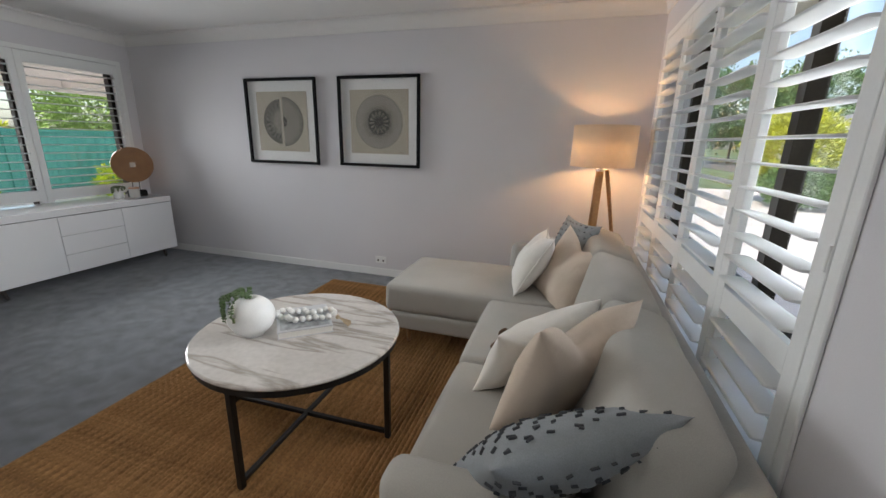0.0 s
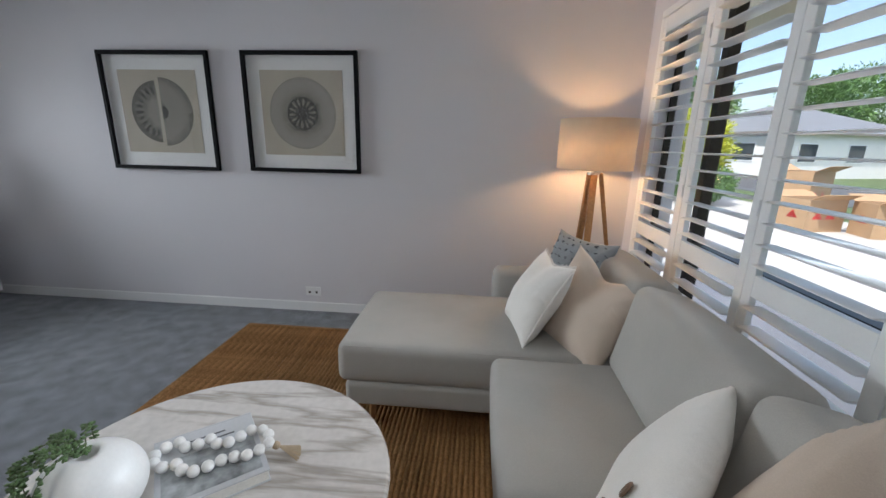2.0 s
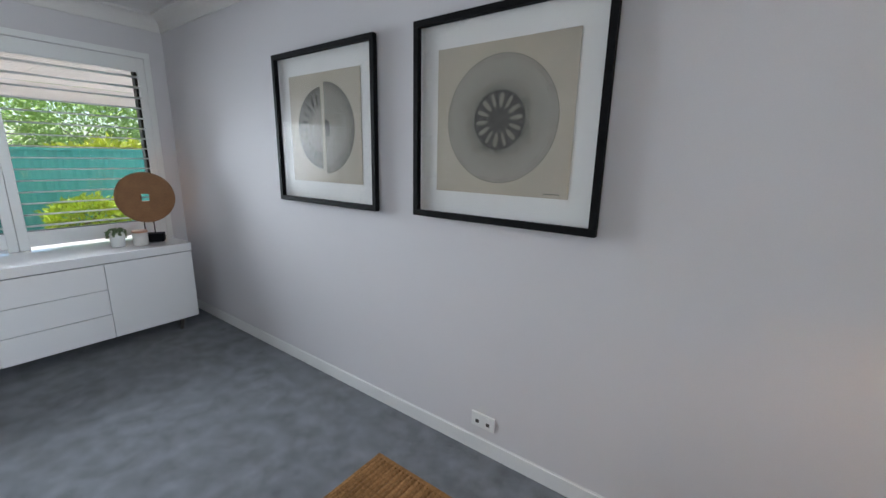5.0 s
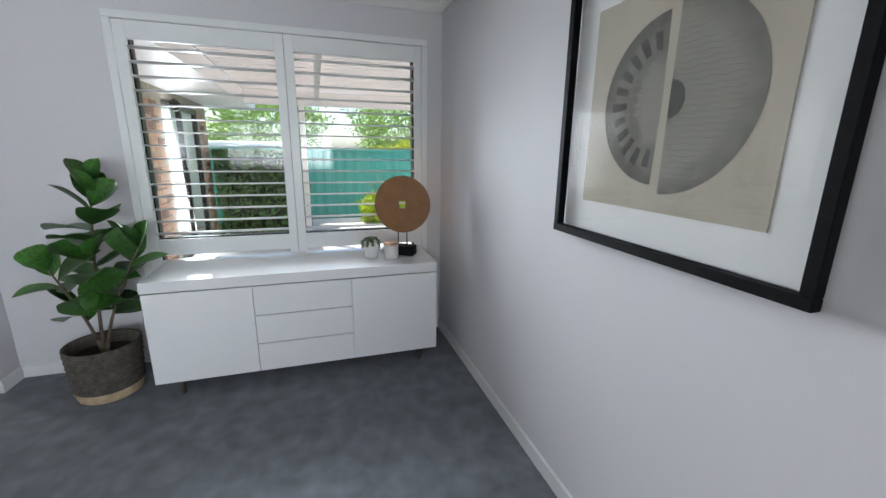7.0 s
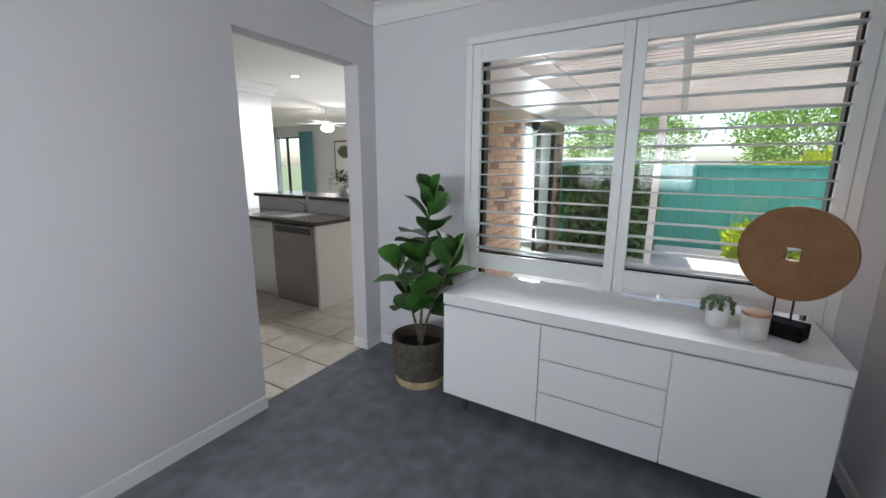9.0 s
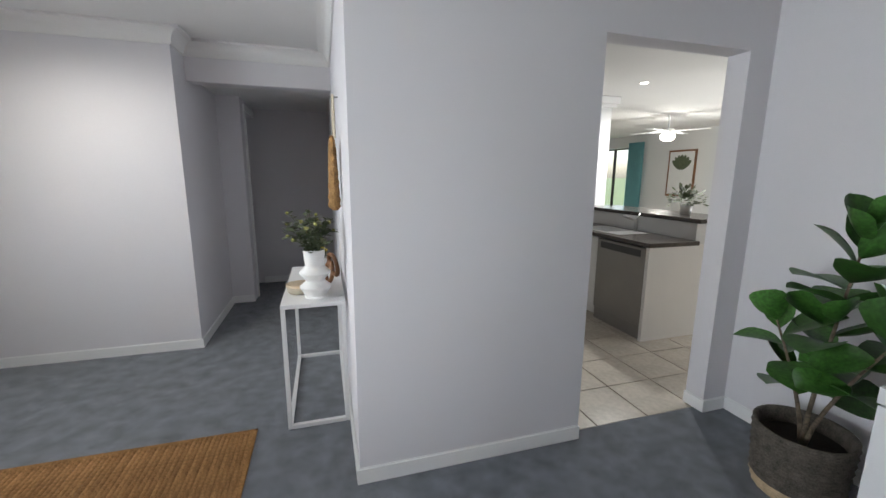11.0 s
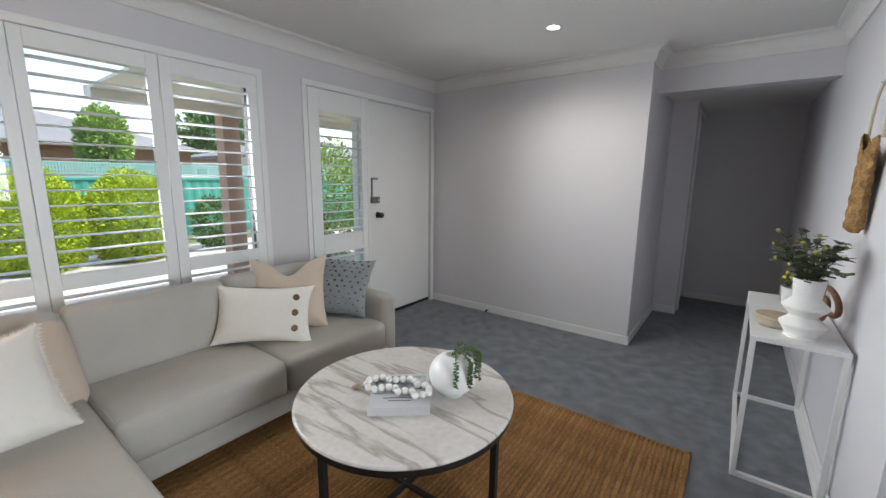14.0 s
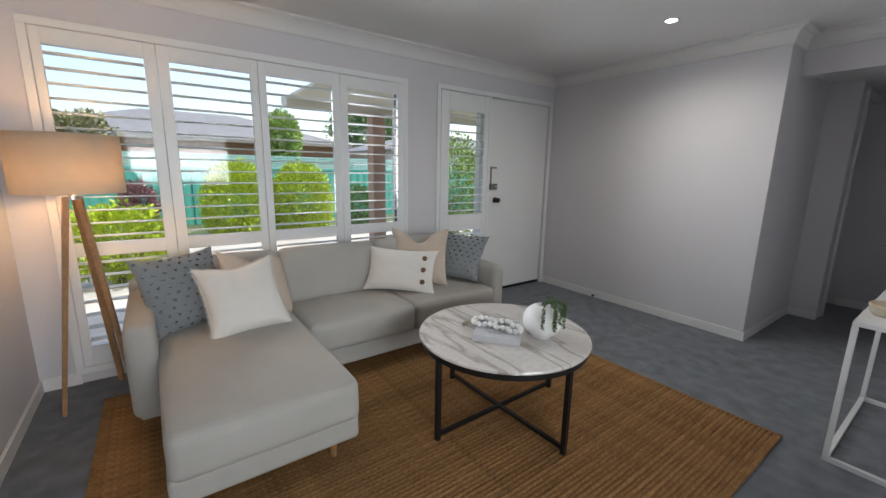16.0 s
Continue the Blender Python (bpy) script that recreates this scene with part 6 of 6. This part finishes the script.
def carton(x, y, s, rz, h):
    c = thing("cardboard_box", x, y, GZ, rz, "brown cardboard moving box with red print on the drive", "box", "cardboard boxes on the drive")
    bm = bmesh.new()
    t = 0.008
    box(bm, -s, s, -s * 0.7, s * 0.7, 0, t)
    box(bm, -s, -s + t, -s * 0.7, s * 0.7, t, h)
    box(bm, s - t, s, -s * 0.7, s * 0.7, t, h)
    box(bm, -s + t, s - t, -s * 0.7, -s * 0.7 + t, t, h)
    box(bm, -s + t, s - t, s * 0.7 - t, s * 0.7, t, h)
    part("body", bm, BOXC, c)
    for k, sy in ((-1, -1), (1, 1)):
        bm = bmesh.new()
        box(bm, -s, s, 0, s * 0.6, 0, t)
        bmesh.ops.rotate(bm, verts=bm.verts, cent=(0, 0, 0), matrix=Matrix.Rotation(radians(28), 3, "X"))
        if sy < 0:
            bmesh.ops.scale(bm, vec=(1, -1, 1), verts=bm.verts)
            bmesh.ops.reverse_faces(bm, faces=bm.faces)
        bmesh.ops.translate(bm, verts=bm.verts, vec=(0, sy * s * 0.7, h))
        part("flap", bm, BOXC, c)
    bm = bmesh.new()
    for q in (-1, 1):
        for sx in (-0.45, 0.2):
            v = [bm.verts.new(p) for p in ((sx * s - 0.12, q * (s * 0.7 + 0.003), h * 0.4), (sx * s + 0.12, q * (s * 0.7 + 0.003), h * 0.4), (sx * s, q * (s * 0.7 + 0.003), h * 0.65))]
            bm.faces.new(v)
        for sx in (-1, 1):
            v = [bm.verts.new(p) for p in ((sx * (s + 0.003), -0.12, h * 0.4), (sx * (s + 0.003), 0.12, h * 0.4), (sx * (s + 0.003), 0, h * 0.65))]
            bm.faces.new(v)
    part("red_mark", bm, REDP, c, "red triangle print")


carton(5.6, 5.6, 0.42, 12, 0.62)
carton(6.5, 5.0, 0.42, -8, 0.62)
carton(6.1, 6.6, 0.45, 30, 1.1)


# neighbouring houses
def house(x, y, rz, w, d, h, rise, wall_m, label, garage=False):
    """A single-storey house: walls, hipped roof with eaves and fascia, windows with frames."""
    hs = thing("house", x, y, GZ, rz, label, "house")
    block("wall", -w / 2, w / 2, -d / 2, d / 2, -0.02, h, wall_m, hs)
    e = 0.4
    bm = bmesh.new()
    base = [bm.verts.new(p) for p in ((-w / 2 - e, -d / 2 - e, h), (w / 2 + e, -d / 2 - e, h), (w / 2 + e, d / 2 + e, h), (-w / 2 - e, d / 2 + e, h))]
    ins = min(w, d) / 2 + e
    if w >= d:
        rid = [bm.verts.new((-w / 2 - e + ins, 0, h + rise)), bm.verts.new((w / 2 + e - ins + 0.01, 0, h + rise))]
        bm.faces.new((base[0], base[1], rid[1], rid[0]))
        bm.faces.new((base[2], base[3], rid[0], rid[1]))
        bm.faces.new((base[1], base[2], rid[1]))
        bm.faces.new((base[3], base[0], rid[0]))
    else:
        rid = [bm.verts.new((0, -d / 2 - e + ins, h + rise)), bm.verts.new((0, d / 2 + e - ins + 0.01, h + rise))]
        bm.faces.new((base[1], base[2], rid[1], rid[0]))
        bm.faces.new((base[3], base[0], rid[0], rid[1]))
        bm.faces.new((base[0], base[1], rid[0]))
        bm.faces.new((base[2], base[3], rid[1]))
    bm.faces.new(list(reversed(base)))
    part("roof", bm, ROOF, hs, "grey tiled hip roof")
    bm = bmesh.new()
    for c in ((-w / 2 - e, w / 2 + e, -d / 2 - e - 0.03, -d / 2 - e), (-w / 2 - e, w / 2 + e, d / 2 + e, d / 2 + e + 0.03), (-w / 2 - e - 0.03, -w / 2 - e, -d / 2 - e, d / 2 + e), (w / 2 + e, w / 2 + e + 0.03, -d / 2 - e, d / 2 + e)):
        box(bm, *c, h - 0.1, h + 0.03)
    part("fascia", bm, FASCIA, hs, "grey-brown gutter and fascia")
    for face in ("x", "y"):
        span = d if face == "x" else w
        cnt = max(2, int(span / 3.6))
        for i in range(cnt):
            c = -span / 2 + span * (i + 0.5) / cnt
            for sgn in (-1, 1):
                win = new("window")
                win.parent = hs
                win.matrix_basis = pose(sgn * w / 2, c, 1.45, 0, 0, 0) if face == "x" else pose(c, sgn * d / 2, 1.45, 0, 0, 90)
                bm = bmesh.new()
                ring(bm, -0.04, 0.04, -0.75, 0.75, -0.55, 0.55, 0.06)
                part("frame", bm, TRIM, win)
                block("pane", -0.02, 0.02, -0.69, 0.69, -0.49, 0.49, DARKG, win)
    return hs


FASCIA = mat("grey_brown_fascia", (0.24, 0.21, 0.19), 0.5, var=0.05)
DARKG = mat("dark_window_glass", (0.04, 0.05, 0.06), 0.08, var=0.2, scale=1)
RBRICK = mat("red_brick_far", (0.36, 0.17, 0.11), 0.85, var=0.15, scale=6, fine=40)
house(20.5, -2.5, 0, 8, 12, 2.6, 1.45, RBRICK, "single-storey red brick house with a grey hip roof beyond the fence")
house(19.5, -16.5, 0, 8, 11, 2.5, 1.3, RENDER, "pale single-storey house with a grey roof beyond the fence")
house(20, 28, 20, 12, 9, 2.6, 1.9, RENDER, "white rendered house with a grey roof across the street")
house(34, 24, 10, 12, 9, 2.6, 1.9, RENDER, "white rendered house with a grey roof down the street")

# porch before the front door: beam, soffit, brown post
po = thing("porch_roof", 1.2, -4.1, 2.2, 0, "cream porch roof edge over the front path", "porch")
block("soffit", -0.99, 1.35, -3.5, 1.95, 0.0, 0.03, CREAM, po, "cream porch soffit")
block("beam", 1.2, 1.36, -3.5, 1.95, -0.09, 0.0, CREAM, po, "cream porch beam")
block("gutter", 1.365, 1.47, -3.5, 1.95, -0.06, 0.06, CREAM, po, "cream gutter", bevel=0.02)
pt = thing("porch_post", 2.46, -3.44, GZ, 0, "square reddish-brown porch post", "post")
block("post", -0.1, 0.1, -0.1, 0.1, 0, 2.2 - GZ - 0.092, POSTB, pt, bevel=0.006)
block("post_base", -0.12, 0.12, -0.12, 0.12, 0, 0.08, POSTB, pt)
structure(boxes("eave_front", [(0.2, 0.8, -2.15, 1.5, 2.22, 2.26), (0.8, 0.83, -2.15, 1.5, 2.12, 2.30), (0.83, 0.93, -2.15, 1.5, 2.2, 2.3)], CREAM), "cream eave and gutter over the front window", "eave")
structure(boxes("roof", [(-5.9, 0.5, -7, 0.5, 2.62, 2.75), (-11, -5.9, -11.6, -2.3, 2.62, 2.75)], ROOF), "grey roof over the house", "roof")

# patio roof and rear wing
pr = thing("patio_roof", -7.6, 0.6, 2.12, 0, "white slatted patio roof behind the house", "patio roof")
PAT = mat("patio_white", (0.80, 0.765, 0.74), 0.45, var=0.03, scale=4)
SHEET = mat("opal_roof_sheet", (0.80, 0.75, 0.72), 0.5, var=0.03, scale=3)
nt = SHEET.node_tree
tl = nt.nodes.new("ShaderNodeBsdfTranslucent")
tl.inputs[0].default_value = (0.88, 0.82, 0.79, 1)
mx = nt.nodes.new("ShaderNodeMixShader")
mx.inputs[0].default_value = 0.65
nt.links.new(nt.nodes["Principled BSDF"].outputs[0], mx.inputs[1])
nt.links.new(tl.outputs[0], mx.inputs[2])
nt.links.new(mx.outputs[0], nt.nodes["Material Output"].inputs[0])
for i in range(34):
    x = -1.9 + 0.112 * i
    block("roof_rib", x, x + 0.034, -2.46, 3.4, 0.145, 0.165, PAT, pr)
block("roof_sheet", -2.0, 2.05, -2.46, 3.4, 0.166, 0.169, SHEET, pr, "pale translucent roof sheet")
block("beam", -2.0, -1.88, -2.46, 3.4, -0.07, 0.139, PAT, pr, "white patio beam")
for y in (-1.4, 1.2):
    block("rafter", -1.87, 2.05, y - 0.03, y + 0.03, 0.0, 0.139, PAT, pr)
for y in (-1.64, 3.0):
    p = thing("patio_post", -9.54, 0.6 + y, GZ + 0.03, 0, "square white patio post", "post", "patio posts")
    block("post", -0.045, 0.045, -0.045, 0.045, 0, 2.12 - 0.07 - GZ - 0.03, PAT, p, bevel=0.004)

structure(boxes("eave_rear", [(-10.9, -5.545, -2.655, -1.90, 2.09, 2.12), (-10.9, -5.545, -1.90, -1.872, 2.06, 2.27)], PAT), "pale painted eave soffit and fascia of the rear wing", "eave")

# brick rear wing with a sliding door, laid brick by brick where it can be seen
wr = structure(boxes("wall_rear_wing", [(-8.55, -5.54, -2.76, -2.67, GZ - 0.1, WT), (-10.72, -10.2, -2.76, -2.67, GZ - 0.1, WT), (-10.2, -8.55, -2.76, -2.67, 2.0, WT)], MORTAR), "brown brick rear wall with raked joints", "wall")
bmk = None
for z in range(24):
    for i in range(26):
        x = -5.7 - 0.24 * i - (0.12 if z % 2 else 0)
        if x < -10.6 or (-10.3 < x < -8.42):
            continue
        if bmk is None:
            bm = bmesh.new()
            box(bm, -0.115, 0.115, -0.012, 0.012, -0.038, 0.038)
            es = [e for e in bm.edges if all(v.co.y > 0 for v in e.verts)]
            bmesh.ops.bevel(bm, geom=es, offset=0.004, segments=1, affect="EDGES")
            o = part("brick", bm, BRICK, wr)
            bmk = o.data
        else:
            o = new("brick", bmk)
            o.parent = wr
        o.matrix_basis = pose(x, -2.662, GZ + 0.08 + 0.086 * z)
sd = thing("sliding_door", -9.37, -2.71, GZ + 0.03, 0, "dark-framed glass sliding door of the rear wing", "sliding door")
bm = bmesh.new()
for x in (-0.82, -0.02, 0.74):
    box(bm, x, x + 0.07, -0.03, 0.03, 0, 2.12)
box(bm, -0.82, 0.81, -0.031, 0.031, 2.05, 2.12)
box(bm, -0.82, 0.81, -0.031, 0.031, 0, 0.06)
part("frame", bm, BRONZE, sd)
for x in (-0.75, 0.05):
    block("pane", x, x + 0.69, -0.003, 0.003, 0.06, 2.05, DOORGLASS, sd).visible_shadow = False
wlt = thing("wall_light", -8.62, -2.645, 1.93, 0, "dark metal outdoor wall light", "wall light")
bm = bmesh.new()
cyl(bm, (0, 0, 0), (0, 0.1, 0.02), 0.012, n=8)
lathe(bm, [(0.012, 0.05), (0.06, 0.0), (0.055, -0.06), (0.03, -0.1), (0, -0.1)], 16, 0, 0.11)
part("lantern", bm, BRONZE, wlt)
shed = thing("garden_hedge", -10.9, -1.8, GZ, 0, "tall dark green clipped hedge beside the patio", "hedge")
rnd = random.Random(44)
verts, faces = [], []
for k in range(9000):
    f = rnd.random()
    p = [rnd.uniform(-0.55, 0.55), rnd.uniform(-0.72, 0.72), rnd.uniform(0.02, 1.5)]
    ax = rnd.choice((0, 1, 2))
    if ax == 0:
        p[0] = 0.55 * rnd.choice((-1, 1))
    elif ax == 1:
        p[1] = 0.72 * rnd.choice((-1, 1))
    else:
        p[2] = 1.5
    p = Vector(p) + noise.noise_vector(Vector(p) * 3) * 0.07
    o = Vector((rnd.uniform(-1, 1), rnd.uniform(-1, 1), rnd.uniform(-1, 1))).normalized()
    s2 = o.cross(Vector((rnd.uniform(-1, 1), rnd.uniform(-1, 1), 0.5))).normalized()
    s = rnd.uniform(0.03, 0.06)
    b = len(verts)
    verts += [tuple(p - o * s), tuple(p + s2 * s * 0.5), tuple(p + o * s), tuple(p - s2 * s * 0.5)]
    faces.append((b, b + 1, b + 2, b + 3))
me = bpy.data.meshes.new("crown")
me.from_pydata(verts, [], faces)
me.materials.append(BUSH_G)
o = new("crown", me)
o.parent = shed
# solid filler block; near-black colour paints the shade between the leaves
block("core", -0.45, 0.45, -0.62, 0.62, -0.02, 1.4, mat("hedge_twigs", (0.03, 0.03, 0.015), 0.9), shed)
gs = thing("garden_shed", -12.9, -2.6, GZ, 0, "low pale garden shed roof behind the hedge", "shed")
block("wall", -0.6, 0.6, -0.9, 0.9, -0.02, 1.6, RENDER, gs)
block("roof", -0.7, 0.7, -1.0, 1.0, 1.6, 1.72, PAT, gs, bevel=0.02)
shrub("shrub", -11.2, 0.6, 0.15, 0.45, 0.75, 0.45, BUSH_Y, "low lime-green shrub before the rear fence", "shrub", 2600, 0.06, 51, lump=0.3)
shrub("shrub", -11.3, 4.0, 0.2, 0.5, 1.0, 0.5, BUSH_Y, "low lime-green shrub before the rear fence", "shrub", 2600, 0.06, 52, lump=0.3)
shrub("shrub", -13.2, 1.8, 1.05, 0.6, 1.6, 0.7, TREE_Y, "golden shrub behind the rear fence", "shrub", 3000, 0.09, 53, lump=0.35)
for i, (x, y, z, r) in enumerate(((-24, -3, 2.4, 3.2), (-26, 4, 2.6, 3.4), (-23, 11, 2.4, 3.0), (-28, -10, 3.0, 3.6), (-22, 18, 3, 4))):
    shrub("tree", x, y, z, r, r, r * 0.8, BUSH_L, "leafy green tree beyond the rear fence", "tree", 12000, 0.12, 60 + i, lump=0.4)
